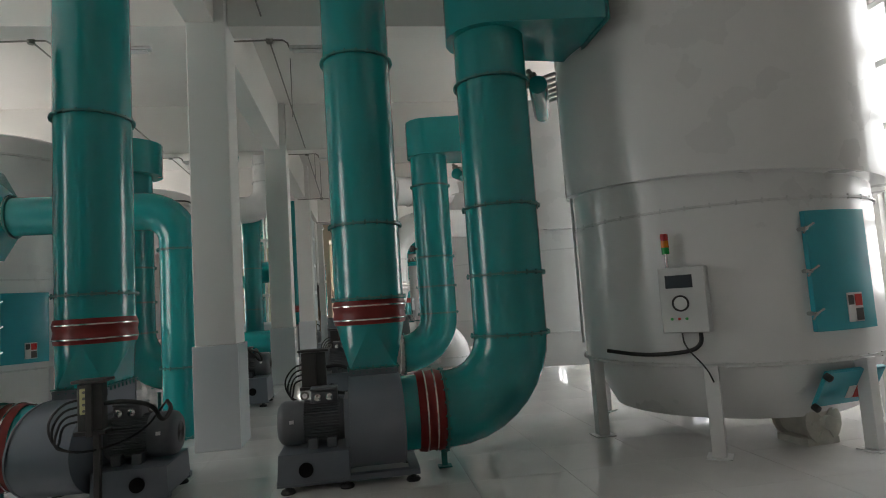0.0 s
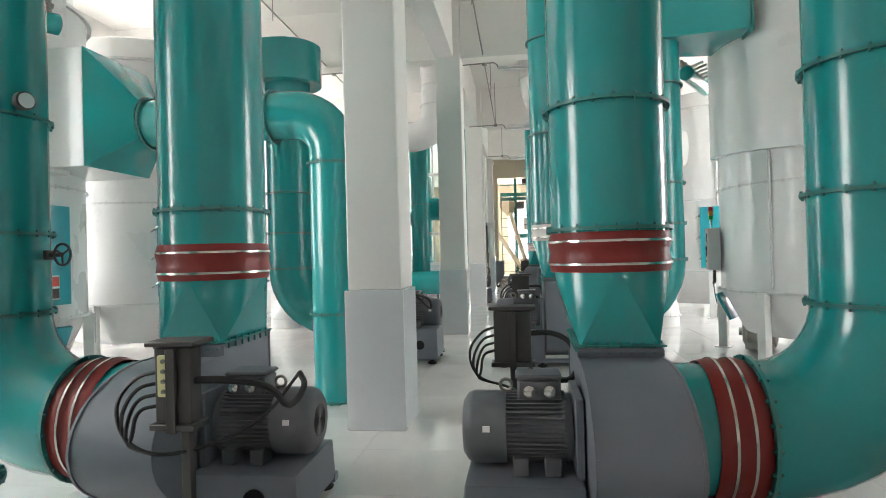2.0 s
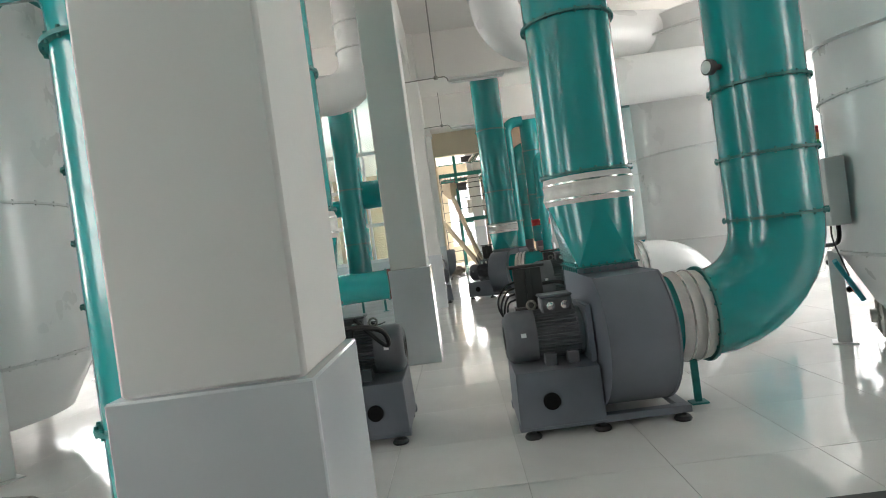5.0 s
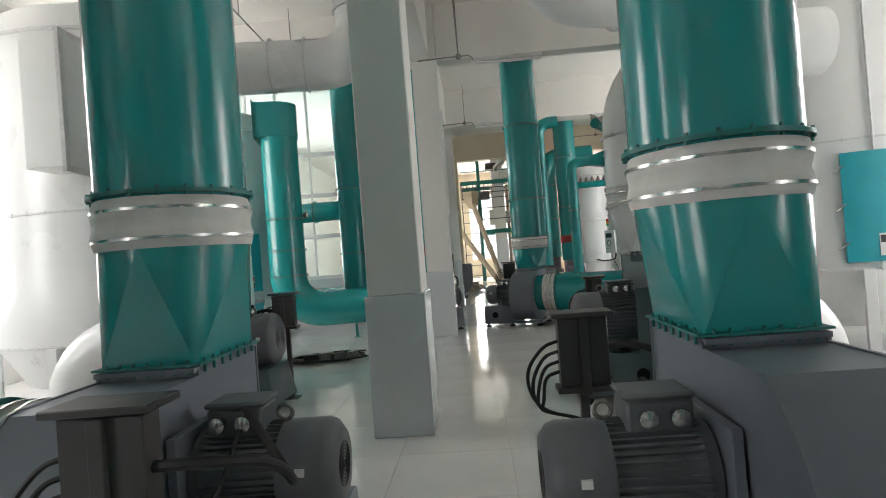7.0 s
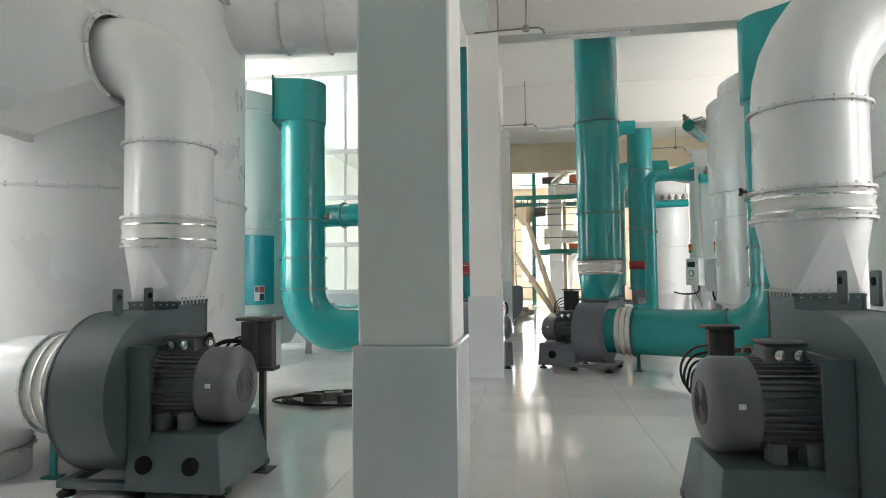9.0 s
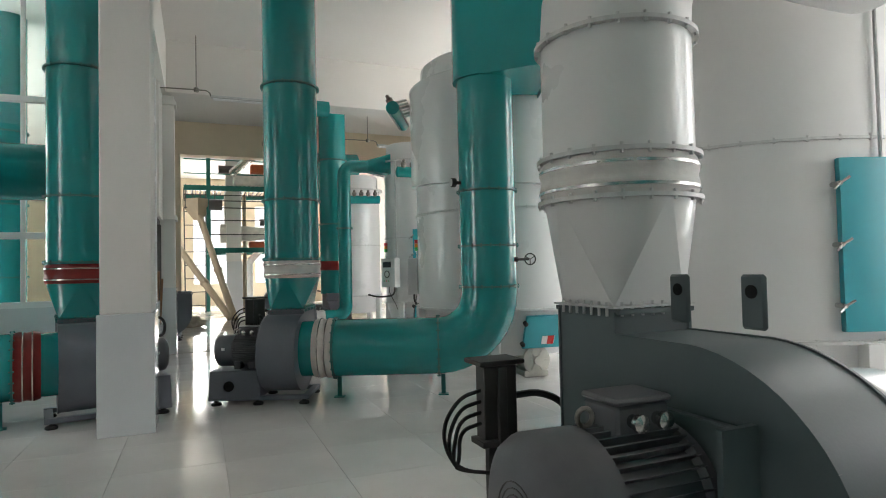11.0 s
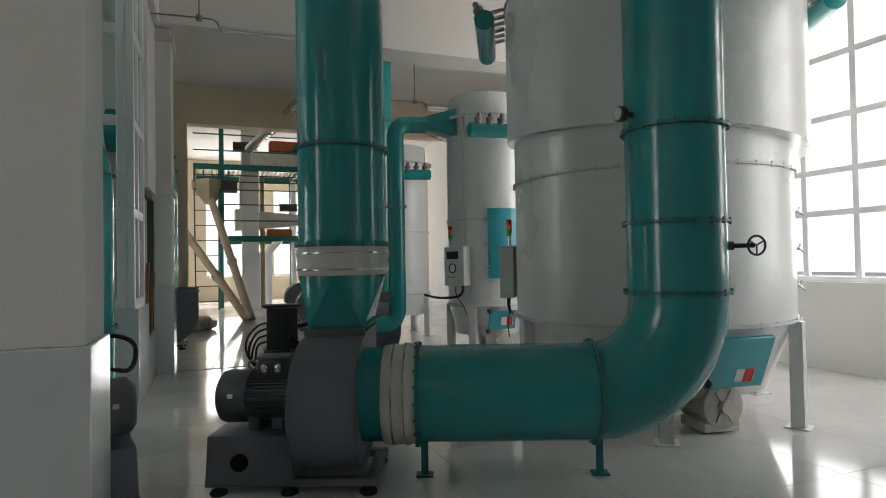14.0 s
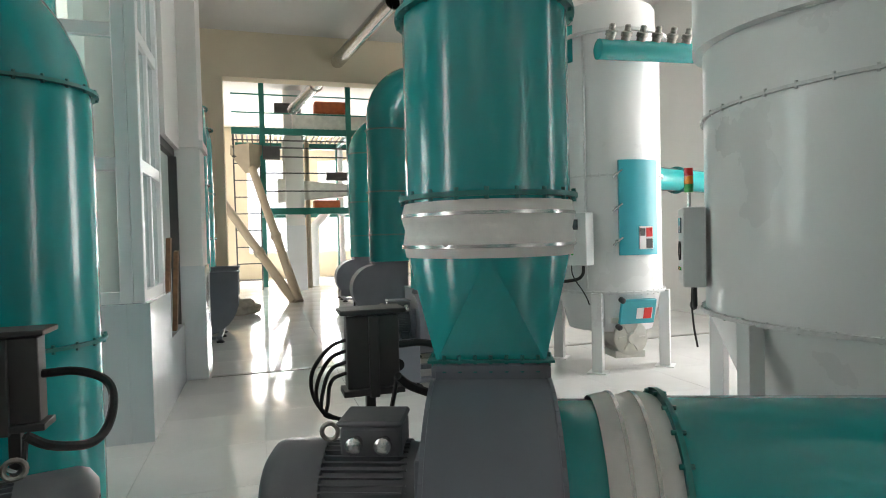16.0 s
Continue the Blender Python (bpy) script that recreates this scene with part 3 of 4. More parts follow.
def box_stand(x, y, z, label, out=(0.45, -0.3, -0.35), hw=0.12, turn=0.0):
    """A cable junction box on a post, with its cables."""
    ob = thing("junction_box_stand", pose(x, y, 0, 0, 0, turn), label, "junction box", "blower junction boxes")
    part("post", box((-0.022, -0.022, 0.01), (0.022, 0.022, z - 0.02), 0.003), DARK, ob)
    part("foot_plate", box((-0.08, -0.08, 0), (0.08, 0.08, 0.01)), DARK, ob)
    b = part("box", box((-hw, -0.11, z - 0.36), (hw, -0.024, z - 0.03), 0.004), DARK, ob)
    part("cap", box((-hw - 0.03, -0.14, z - 0.022), (hw + 0.03, 0.04, z), 0.004), DARK, ob)
    part("bottom_angle", box((-hw - 0.02, -0.13, z - 0.39), (hw + 0.02, 0.0, z - 0.362), 0.003), DARK, ob)
    part("strip", box((-0.022, -0.135, z - 0.4), (0.022, -0.112, z - 0.03), 0.003), DARK, ob)
    for k in range(4):
        zz = z - 0.14 - 0.05 * k
        part("cable", wire([(-hw, -0.07, zz), (-0.2, -0.08, zz - 0.02), (-0.3 + 0.03 * k, -0.1, zz - 0.15), (-0.24, -0.1, z - 0.47), (-0.02, -0.1, z - 0.52), (out[0] * 0.6, out[1] * 0.6, z - 0.5), (out[0], out[1], z + out[2])], 0.009, 6), BLACK, ob)
    sg = -1 if out[0] < 0 else 1
    part("armoured_cable", wire([(sg * hw, -0.07, z - 0.18), (sg * (hw + 0.14), -0.09, z - 0.17), (sg * (hw + 0.27), out[1] * 0.2, z - 0.24), (sg * (hw + 0.26), out[1] * 0.55, z - 0.42), (out[0] + sg * 0.06, out[1] * 0.92, z + out[2] - 0.06), (out[0], out[1], z + out[2])], 0.017, 8), BLACK, ob)
    return ob


# ---- filter tanks ----
def tank(cx, cy, R, rot, zs, label, legs=6, door_at=None, ctrl_at=None, airlock=None, manifold=None, step=True, low_door=None, big_top=True, leg_phase=None, conduit_at=215):
    """A round bag filter: zs = cone foot, lower flange, middle flange, step, top."""
    zb, zf, zm, zst, zt = zs
    ob = thing("filter_tank", pose(cx, cy, 0, 0, 0, rot), label, "filter tank", "filter tanks of the hall")
    part("body", lathe([(R, zf), (R, zt - 0.4 if step else zt)], 72), WHITE, ob, "white rolled sheet body")
    part("cone", lathe([(R * 0.80, zb), (R * 0.995, zf)], 72), WHITE, ob)
    part("flange", flange((0, 0, zf), (0, 0, 1), R, 44, 0.025, 0.035), WHITE_TRIM, ob)
    part("flange", flange((0, 0, zm), (0, 0, 1), R, 44, 0.02, 0.025), WHITE_TRIM, ob)
    if step:
        bm = bmesh.new()
        seg = 72
        lo, hi = [], []
        for k in range(seg + 1):
            t = k / seg
            a = math.tau * t
            rr = R + 0.015 + 0.16 * t
            z0 = zst + 0.55 * (1 - t)
            lo.append(((rr * math.cos(a), rr * math.sin(a), z0), ((R - 0.01) * math.cos(a), (R - 0.01) * math.sin(a), z0)))
            hi.append(((rr * math.cos(a), rr * math.sin(a), zt), None))
        lv = [bm.verts.new(p[0]) for p in lo]
        li = [bm.verts.new(p[1]) for p in lo]
        hv = [bm.verts.new(p[0]) for p in hi]
        for k in range(seg):
            bm.faces.new((lv[k], lv[k + 1], hv[k + 1], hv[k]))
            bm.faces.new((li[k], li[k + 1], lv[k + 1], lv[k]))
        bm.faces.new(hv[:-1])
        bm.faces.new((lv[0], hv[0], hv[-1], lv[-1]))
        part("volute_drum", bm, WHITE, ob, "white spiral inlet drum")
        zz = zt
    else:
        zz = zt
    part("top_flange", flange((0, 0, zz), (0, 0, 1), R + 0.05, 44, 0.03, 0.04), WHITE_TRIM, ob)
    if big_top:
        part("plenum", lathe([(R * 0.93, zz + 0.01), (R * 0.93, zz + 0.33), (R * 0.9, zz + 0.36), (0.001, zz + 0.37)], 64), WHITE, ob)
    for k in range(legs):
        a = math.tau * (k + 0.5) / legs + radians(leg_phase or 0)
        bm = box((-0.055, -0.055, 0.012), (0.055, 0.055, zf), 0.004)
        add_box(bm, (-0.1, -0.1, 0), (0.1, 0.1, 0.012))
        bmesh.ops.transform(bm, matrix=Matrix.Rotation(a, 4, "Z") @ Matrix.Translation((R + 0.02, 0, 0)), verts=bm.verts)
        part("leg", bm, WHITE, ob)
    if door_at is not None:
        for da, w, z0, z1 in door_at:
            bm = bmesh.new()
            n = 8
            v = []
            for z in (z0, z1):
                for rr in (R + 0.005, R + 0.06):
                    v.append([bm.verts.new((rr * math.cos(radians(da) + (j / n - 0.5) * w / R), rr * math.sin(radians(da) + (j / n - 0.5) * w / R), z)) for j in range(n + 1)])
            for j in range(n):
                bm.faces.new((v[1][j], v[1][j + 1], v[3][j + 1], v[3][j]))
                bm.faces.new((v[0][j], v[0][j + 1], v[1][j + 1], v[1][j]))
                bm.faces.new((v[2][j], v[2][j + 1], v[3][j + 1], v[3][j]))
            for j in (0, n):
                bm.faces.new((v[0][j], v[1][j], v[3][j], v[2][j]))
            d = part("access_door", bm, AQUA, ob, "aqua painted access door")
            for fz in (0.15, 0.5, 0.85):
                a = radians(da) - (w / 2 + 0.02) / R
                q = Vector((math.cos(a), math.sin(a), 0))
                z = z0 + (z1 - z0) * fz
                bm = tube([q * (R - 0.01) + V(0, 0, z), q * (R + 0.1) + V(0, 0, z)], 0.018, 8)
                tq = V(-q.y, q.x, 0)
                for s in (-1, 1):
                    sweep(bm, [q * (R + 0.1) + V(0, 0, z), q * (R + 0.13) + tq * 0.05 * s + V(0, 0, z + 0.04 * s)], 0.01, 6)
                part("clamp", bm, STEEL, d)
            a0 = radians(da)
            m = Matrix.Rotation(a0, 4, "Z")
            for (y0, y1, p0, p1, mt) in ((-0.02, 0.14, 0.06, 0.30, LABEL), (0.06, 0.135, 0.19, 0.285, LRED), (0.06, 0.135, 0.07, 0.17, DARK), (-0.01, 0.045, 0.2, 0.28, DARK)):
                if z1 - z0 < 0.6:
                    p0, p1 = p0 * 0.5, p1 * 0.5
                lift = 0.004 if mt is LABEL else 0.007
                bm = box((R + 0.055, y0 * 1.0, z0 + p0), (R + 0.062 + lift, y1, z0 + p1))
                bmesh.ops.transform(bm, matrix=m, verts=bm.verts)
                part("warning_label", bm, mt, d)
    if low_door is not None:
        da, w = low_door
        bm = box((-0.02, -w / 2, zb + 0.1), (0.02, w / 2, zf - 0.06), 0.006)
        a = radians(da)
        lean = math.atan2(R * 0.195, zf - zb)
        m = Matrix.Rotation(a, 4, "Z") @ Matrix.Translation((R * 0.90 + 0.075, 0, (zb + zf) / 2)) @ Matrix.Rotation(lean, 4, "Y") @ Matrix.Translation((0, 0, -(zb + zf) / 2))
        bmesh.ops.transform(bm, matrix=m, verts=bm.verts)
        d = part("cone_hatch", bm, AQUA, ob, "aqua painted cone hatch")
        for y0, y1, mt, lf in ((-0.02, 0.16, LABEL, 0.024), (0.06, 0.15, LRED, 0.028)):
            bm = box((0.018, y0, zb + 0.16), (lf, y1, zb + 0.28))
            bmesh.ops.transform(bm, matrix=m, verts=bm.verts)
            part("warning_label", bm, mt, d)
        for s in (-1, 1):
            bm = lathe([(0.03, 0), (0.03, 0.05), (0.012, 0.06)], 12, None, m @ Matrix.Translation((0.02, -w / 2 - 0.02, (zb + zf) / 2 + 0.02 + s * 0.15)) @ Matrix.Rotation(radians(90), 4, "Y"))
            part("knob", bm, BLACK, d)
    if ctrl_at is not None:
        a, z = ctrl_at
        m = Matrix.Rotation(radians(a), 4, "Z") @ Matrix.Translation((R + 0.03, 0, z))
        def cp(nm, bm, mt, lb=""):
            bmesh.ops.transform(bm, matrix=m, verts=bm.verts)
            return part(nm, bm, mt, b, lb)
        bm = box((-0.01, -0.19, 0), (0.14, 0.19, 0.56), 0.008)
        bmesh.ops.transform(bm, matrix=m, verts=bm.verts)
        b = part("control_panel", bm, PANEL, ob, "light grey control panel with display")
        cp("display", box((0.14, -0.13, 0.38), (0.147, 0.09, 0.49)), SCREEN)
        cp("gauge_ring", lathe([(0.055, 0), (0.07, 0), (0.07, 0.012), (0.055, 0.012)], 24, None, along((0.14, -0.02, 0.25), (1, 0, 0))), BLACK)
        cp("gauge_face", lathe([(0.054, 0), (0.054, 0.006), (0.001, 0.006)], 24, None, along((0.14, -0.02, 0.25), (1, 0, 0))), LABEL)
        for k in range(3):
            cp("push_button", lathe([(0.012, 0), (0.012, 0.012), (0.001, 0.013)], 10, None, along((0.14, -0.1 + 0.06 * k, 0.12), (1, 0, 0))), (LGRN, LRED, LGRN)[k])
        cp("lamp_mast", tube([(0.07, -0.12, 0.56), (0.07, -0.12, 0.68)], 0.014, 10), STEEL)
        for k, mt in enumerate((LGRN, LAMB, LRED)):
            cp("signal_lamp", tube([(0.07, -0.12, 0.68 + 0.06 * k), (0.07, -0.12, 0.738 + 0.06 * k)], 0.032, 16), mt, ("green", "amber", "red")[k] + " signal lamp lens")
        cp("cable", wire([(0.06, 0.1, 0), (0.06, 0.1, -0.1), (0.05, 0.0, -0.17), (0.04, -0.4, -0.2), (-0.02, -0.75, -0.16)], 0.018, 8), BLACK)
        cp("cable", wire([(0.06, -0.05, 0), (0.07, -0.04, -0.12), (0.07, 0.12, -0.3), (0.05, 0.16, -0.42)], 0.007, 6), BLACK)
    if airlock is not None:
        a, rr = airlock
        m = Matrix.Rotation(radians(a), 4, "Z") @ Matrix.Translation((rr, 0, 0))
        bm = lathe([(0.16, -0.2), (0.19, -0.19), (0.19, -0.15), (0.155, -0.14), (0.155, 0.14), (0.19, 0.15), (0.19, 0.19), (0.16, 0.2), (0.06, 0.2), (0.06, 0.26), (0.001, 0.26)], 28, None, m @ along((0, 0, zb - 0.06), (1, 0, 0)))
        al = part("rotary_valve", bm, CREAM, ob, "cream cast-iron rotary valve")
        for ca, cb in (((-0.18, -0.2, zb + 0.1), (0.18, 0.2, zb + 0.16)), ((-0.17, -0.17, zb - 0.28), (0.17, 0.17, zb - 0.2))):
            bm = box(ca, cb, 0.005)
            bmesh.ops.transform(bm, matrix=m, verts=bm.verts)
            part("valve_flange", bm, CREAM, al)
        bm = bmesh.new()
        for k in range(6):
            aa = k * math.tau / 6
            beam_between(bm, (0.205, 0, zb - 0.06), (0.205, 0.15 * math.cos(aa), zb - 0.06 + 0.15 * math.sin(aa)), 0.02, 0.03)
        bmesh.ops.transform(bm, matrix=m, verts=bm.verts)
        part("valve_rib", bm, CREAM, al)
    for a, z in ([] if manifold is None else [manifold] if isinstance(manifold, tuple) else manifold):
        m = Matrix.Rotation(radians(a), 4, "Z") @ Matrix.Translation((R + 0.28, 0, z))
        bm = tube([(0, -0.55, 0), (0, -0.53, 0), (0, 0.53, 0), (0, 0.55, 0)], [0.06, 0.1, 0.1, 0.06], 24)
        bmesh.ops.transform(bm, matrix=m, verts=bm.verts)
        mf = part("air_manifold", bm, TEAL, ob, "teal compressed-air header")
        for k in range(6):
            yy = -0.42 + 0.168 * k
            bm = lathe([(0.045, 0), (0.045, 0.05), (0.055, 0.05), (0.055, 0.09), (0.03, 0.1), (0.03, 0.15), (0.018, 0.16)], 14, None, m @ along((0.03, yy, 0.08), (0.5, 0, 1)))
            part("pulse_valve", bm, BOLT, mf, "dark pulse valve")
            bm = tube([(-0.02, yy, 0.1), (-0.2, yy, 0.14)], 0.022, 8)
            bmesh.ops.transform(bm, matrix=m, verts=bm.verts)
            part("blow_tube", bm, WHITE_TRIM, mf)
    bm = tube([((R + 0.03), 0, 0.9), ((R + 0.03), 0, zt)], 0.014, 8)
    bmesh.ops.rotate(bm, matrix=Matrix.Rotation(radians(conduit_at), 3, "Z"), verts=bm.verts)
    part("conduit", bm, WHITE_TRIM, ob)
    return ob

# ==== machines ====
BIG = "large white round dust filter tank on square legs"
# right-hand row
tank(3.78, 5.85, 1.42, 0, (0.26, 0.76, 2.12, 2.2, 4.3), BIG, legs=7, leg_phase=1, conduit_at=163, ctrl_at=(227, 1.05), door_at=[(278, 0.62, 1.0, 2.0)], low_door=(279, 0.64), airlock=(276, 0.95), manifold=(160, 3.7))
tank(3.60, 10.25, 1.40, 0, (0.30, 0.85, 2.15, 2.3, 4.3), BIG, ctrl_at=(168, 1.1), door_at=[(285, 0.6, 1.0, 2.0)], low_door=(150, 0.6), airlock=(152, 0.95), manifold=(150, 3.8))
tank(3.80, 15.81, 1.48, 40, (0.25, 0.92, 2.35, 2.6, 4.2), BIG, step=False, door_at=[(215, 0.62, 1.0, 2.2)], manifold=(60, 3.9))
tank(3.36, 19.73, 1.34, 25, (0.30, 0.93, 2.28, 2.38, 4.15), BIG, ctrl_at=(120, 1.1), low_door=(238, 0.55), airlock=(236, 0.95), door_at=[(-45, 0.55, 1.05, 2.1)], manifold=[(128, 3.88), (-55, 3.85)])
# left-hand row
tank(-6.35, 7.6, 1.25, 0, (0.30, 0.85, 2.2, 2.3, 4.1), BIG, door_at=[(-8, 0.6, 1.0, 2.0)], low_door=(-8, 0.6), airlock=(-10, 0.95), manifold=(-30, 3.7))
tank(-6.03, 10.75, 1.45, 0, (0.30, 0.85, 2.2, 2.4, 4.1), BIG, step=False, door_at=[(-46, 0.6, 0.95, 2.0)], ctrl_at=(60, 1.2), manifold=(20, 3.8))
tank(-5.48, 15.27, 1.5, 0, (0.25, 0.75, 2.2, 2.4, 4.15), BIG, step=False)
tank(-6.3, 19.6, 1.4, 0, (0.30, 0.85, 2.2, 2.4, 4.1), BIG, step=False, door_at=[(-45, 0.6, 1.0, 2.1)], low_door=(-40, 0.6), airlock=(-40, 0.95))
# slim filters beyond
SL = "slim white round filter with an aqua door"
tank(3.04, 22.94, 0.58, 0, (0.42, 0.85, 2.1, 2.4, 3.6), SL, legs=4, step=False, door_at=[(-92, 0.42, 1.25, 2.25)], low_door=(-95, 0.4), airlock=(-98, 0.32), ctrl_at=(206, 1.15), manifold=(-95, 3.3))
tank(2.75, 26.6, 0.62, 0, (0.42, 0.85, 2.1, 2.4, 3.5), SL, legs=4, step=False, ctrl_at=(215, 1.15), manifold=(-100, 3.2))

TB = "grey centrifugal blower with a finned motor on a plinth"
TD = "glossy teal riser duct with a red fabric sleeve"
TW = "glossy teal riser duct with a white fabric sleeve"
TI = "glossy teal inlet elbow duct with bolted flanges"


def unit(x, y, rot, sx, zc, ztr, zb0, zb1, r, fl, top, cloth, x_up, itop, ifl, posts, ri=0.33, seed=1, paint=None, trim=None, **kw):
    paint, trim = paint or TEAL, trim or TEAL_DARK
    if not kw.get("big"):
        x, y = (pose(x, y, 0, 0, 0, rot) @ V(0, -1.12 * (kw.get("R", 0.64) - 0.55), 0)).to_2d()
    b, yo = blower(x, y, rot, sx, zc, ztr, **{k: kw[k] for k in ("R", "w", "ow", "rm", "lm", "base", "big") if k in kw})
    w, ow = kw.get("w", 0.43), kw.get("ow", 0.63)
    c = pose(x, y, 0, 0, 0, rot) @ V(0, yo, 0)
    exhaust_duct(c.x, c.y, rot, w - 0.02, ow - 0.03, ztr, zb0, zb1, r, fl, top, paint, trim, cloth, (TD if cloth is RED else TW) if paint is TEAL else "white riser duct with a white fabric sleeve", seed, kw.get("path"))
    return inlet_duct(x, y, rot, sx, w, zc, ri, x_up, itop, ifl, paint, trim, cloth, TI if paint is TEAL else "white inlet duct with bolted flanges", posts, seed + 7,
                      gauge=kw.get("gauge", 0), valve=kw.get("valve", 0), mids=kw.get("mids", ()), bend=kw.get("bend", 0.62), x_band=0.145, down=kw.get("down", False))


# right-hand blowers
o = unit(0.075, 5.42, 0, 1, 0.50, 0.88, 1.30, 1.50, 0.327, (1.53, 2.22, 3.85), SLAB, RED, 1.26, 4.0, (1.12, 1.66, 2.28, 3.45), (0.58,), ri=0.335, seed=1)
hood(o, 1.26, 3.9, 0.36, 1.0, 1.0, 4.6, 1)
o = unit(0.06, 9.9, 0, 1, 0.64, 1.05, 1.56, 1.75, 0.33, (1.78, 2.95, 4.2), SLAB, CLOTH, 1.2, 4.0, (1.27, 1.71, 2.2, 3.4), (0.5,), ri=0.31, seed=2, gauge=2.35)
hood(o, 1.2, 3.9, 0.31, 1.0, 1.0, 4.5, 1)
o = unit(-0.02, 18.98, -22, 1, 0.58, 1.03, 1.43, 1.62, 0.33, (1.65, 2.37, 3.79), SLAB, CLOTH, 2.42, 4.2, (1.27, 1.75, 2.4), (0.62, 1.85), ri=0.335, seed=3, mids=(1.80,), gauge=2.5, valve=1.58, R=0.56, w=0.41)
hood(o, 2.42, 3.72, 0.335, 0.75, 1.45, 4.8, 1)
# left-hand blowers
o = unit(-2.4, 5.49, 0, -1, 0.50, 0.90, 1.30, 1.50, 0.327, (1.72, 3.35), SLAB, RED, 1.26, 4.3, (1.12, 1.6, 2.3, 3.4), (0.58,), ri=0.335, seed=4, gauge=2.36, valve=1.47)
o = unit(-2.34, 10.14, 0, -1, 0.64, 1.03, 1.56, 1.76, 0.33, (1.79, 2.95, 4.2), SLAB, CLOTH, 1.25, 4.0, (1.27, 1.75, 2.3), (0.9,), ri=0.31, seed=5)
hood(o, 1.25, 3.8, 0.42, 0.6, 0.94, 4.33, -1)
o = unit(-2.15, 19.1, 12, -1, 0.60, 1.03, 1.43, 1.62, 0.32, (1.65, 2.37, 3.79), SLAB, RED, 2.38, 4.0, (1.25, 1.72, 2.3), (0.7, 1.2), ri=0.335, seed=6, gauge=2.35)
hood(o, 2.38, 3.8, 0.31, 0.4, 0.72, 4.42, -1)
# white units
WP = [(0, 0, 1.95), (0, 0, 2.55)] + arc((0.75, 0, 2.55), 0.75, (-1, 0, 0), (0, 0, 1), 0, 90, 9) + [(1.9, 0, 3.3)]
WPL = [(0, 0, 1.9), (0, 0, 2.83)] + arc((-0.42, 0, 2.83), 0.42, (1, 0, 0), (0, 0, 1), 0, 90, 9) + [(-1.2, 0, 3.25)]
unit(0.80, 13.4, 0, 1, 0.70, 1.30, 1.80, 1.95, 0.335, (1.78, 1.97, 2.5), 3, CLOTH, 1.25, 1.9, (0.2,), (0.62,), ri=0.34, seed=8, paint=WHITE, trim=WHITE_TRIM, R=0.66, w=0.40, ow=0.40, rm=0.255, lm=0.62, base=0.72, big=True, path=WP, bend=0.5, down=True)
unit(-3.9, 13.73, 0, -1, 0.70, 1.26, 1.72, 1.90, 0.33, (1.70, 1.92, 2.5), 3, CLOTH, 1.25, 1.9, (0.2,), (0.62,), ri=0.34, seed=9, paint=WHITE, trim=WHITE_TRIM, R=0.58, w=0.40, ow=0.40, rm=0.25, lm=0.62, base=0.7, big=True, path=WPL, bend=0.5, down=True)

# ---- daylight beyond the windows ----
GLOW = bpy.data.materials.new("bright_hazy_sky")
GLOW.use_nodes = True
gt = GLOW.node_tree
em = gt.nodes.new("ShaderNodeEmission")
em.inputs[0].default_value, em.inputs[1].default_value = (0.93, 0.97, 1.0, 1), 0.9
gt.links.new(em.outputs[0], gt.nodes["Material Output"].inputs[0])
for nm, a, b in (("backdrop_east", (60, -60, -0.39), (60.1, 120, 45)), ("backdrop_west", (-60.1, -60, -0.39), (-60, 120, 45)), ("backdrop_north", (-59, 120.2, -0.39), (59, 120.3, 30))):
    struct(nm, box(a, b), GLOW, "bright hazy white sky", "backdrop")

# ---- overhead and free-standing ducts ----
def run(name, path, r, paint, trim, label, flanges=(), cat="duct", seg=44):
    ob = thing(name, Matrix(), label, cat)
    part("pipe_run", tube(path, r, seg, False), paint, ob)
    for p, ax in flanges:
        part("flange", flange(p, ax, r), trim, ob)
    return ob


def bend_path(a, c, b, rad, n=9):
    """From a to b by a round bend at the corner c."""
    a, b, c = Vector(a), Vector(b), Vector(c)
    u, v = (a - c).normalized(), (b - c).normalized()
    d = rad / math.tan(u.angle(v) / 2)
    p, q = c + u * d, c + v * d
    o = c + (u + v).normalized() * math.hypot(rad, d)
    out = [a]
    e1, e2 = (p - o).normalized(), None
    w = (q - o) - e1 * (q - o).dot(e1)
    e2 = w.normalized()
    tot = e1.angle((q - o).normalized())
    for k in range(n + 1):
        t = tot * k / n
        out.append(o + rad * (math.cos(t) * e1 + math.sin(t) * e2))
    return out + [b]


WD = "large white overhead exhaust duct with bolted joints"
run("overhead_duct", bend_path((0.0, 14.45, SLAB), (0.0, 14.45, 4.3), (3.0, 15.5, 4.35), 0.55), 0.36, WHITE, WHITE_TRIM, WD,
    [((0, 14.45, 5.35), (0, 0, 1)), ((0, 14.45, 4.95), (0, 0, 1)), ((0.95, 14.78, 4.3), (3, 1.05, 0)), ((1.35, 14.92, 4.31), (3, 1.05, 0))])
run("overhead_duct", bend_path((-2.3, 15.75, SLAB), (-2.3, 15.75, 4.15), (-4.6, 15.4, 4.12), 0.55), 0.34, WHITE, WHITE_TRIM, WD,
    [((-2.3, 15.75, 5.3), (0, 0, 1)), ((-2.3, 15.75, 4.85), (0, 0, 1)), ((-3.05, 15.63, 4.14), (-1, -0.15, 0)), ((-3.5, 15.56, 4.14), (-1, -0.15, 0))])
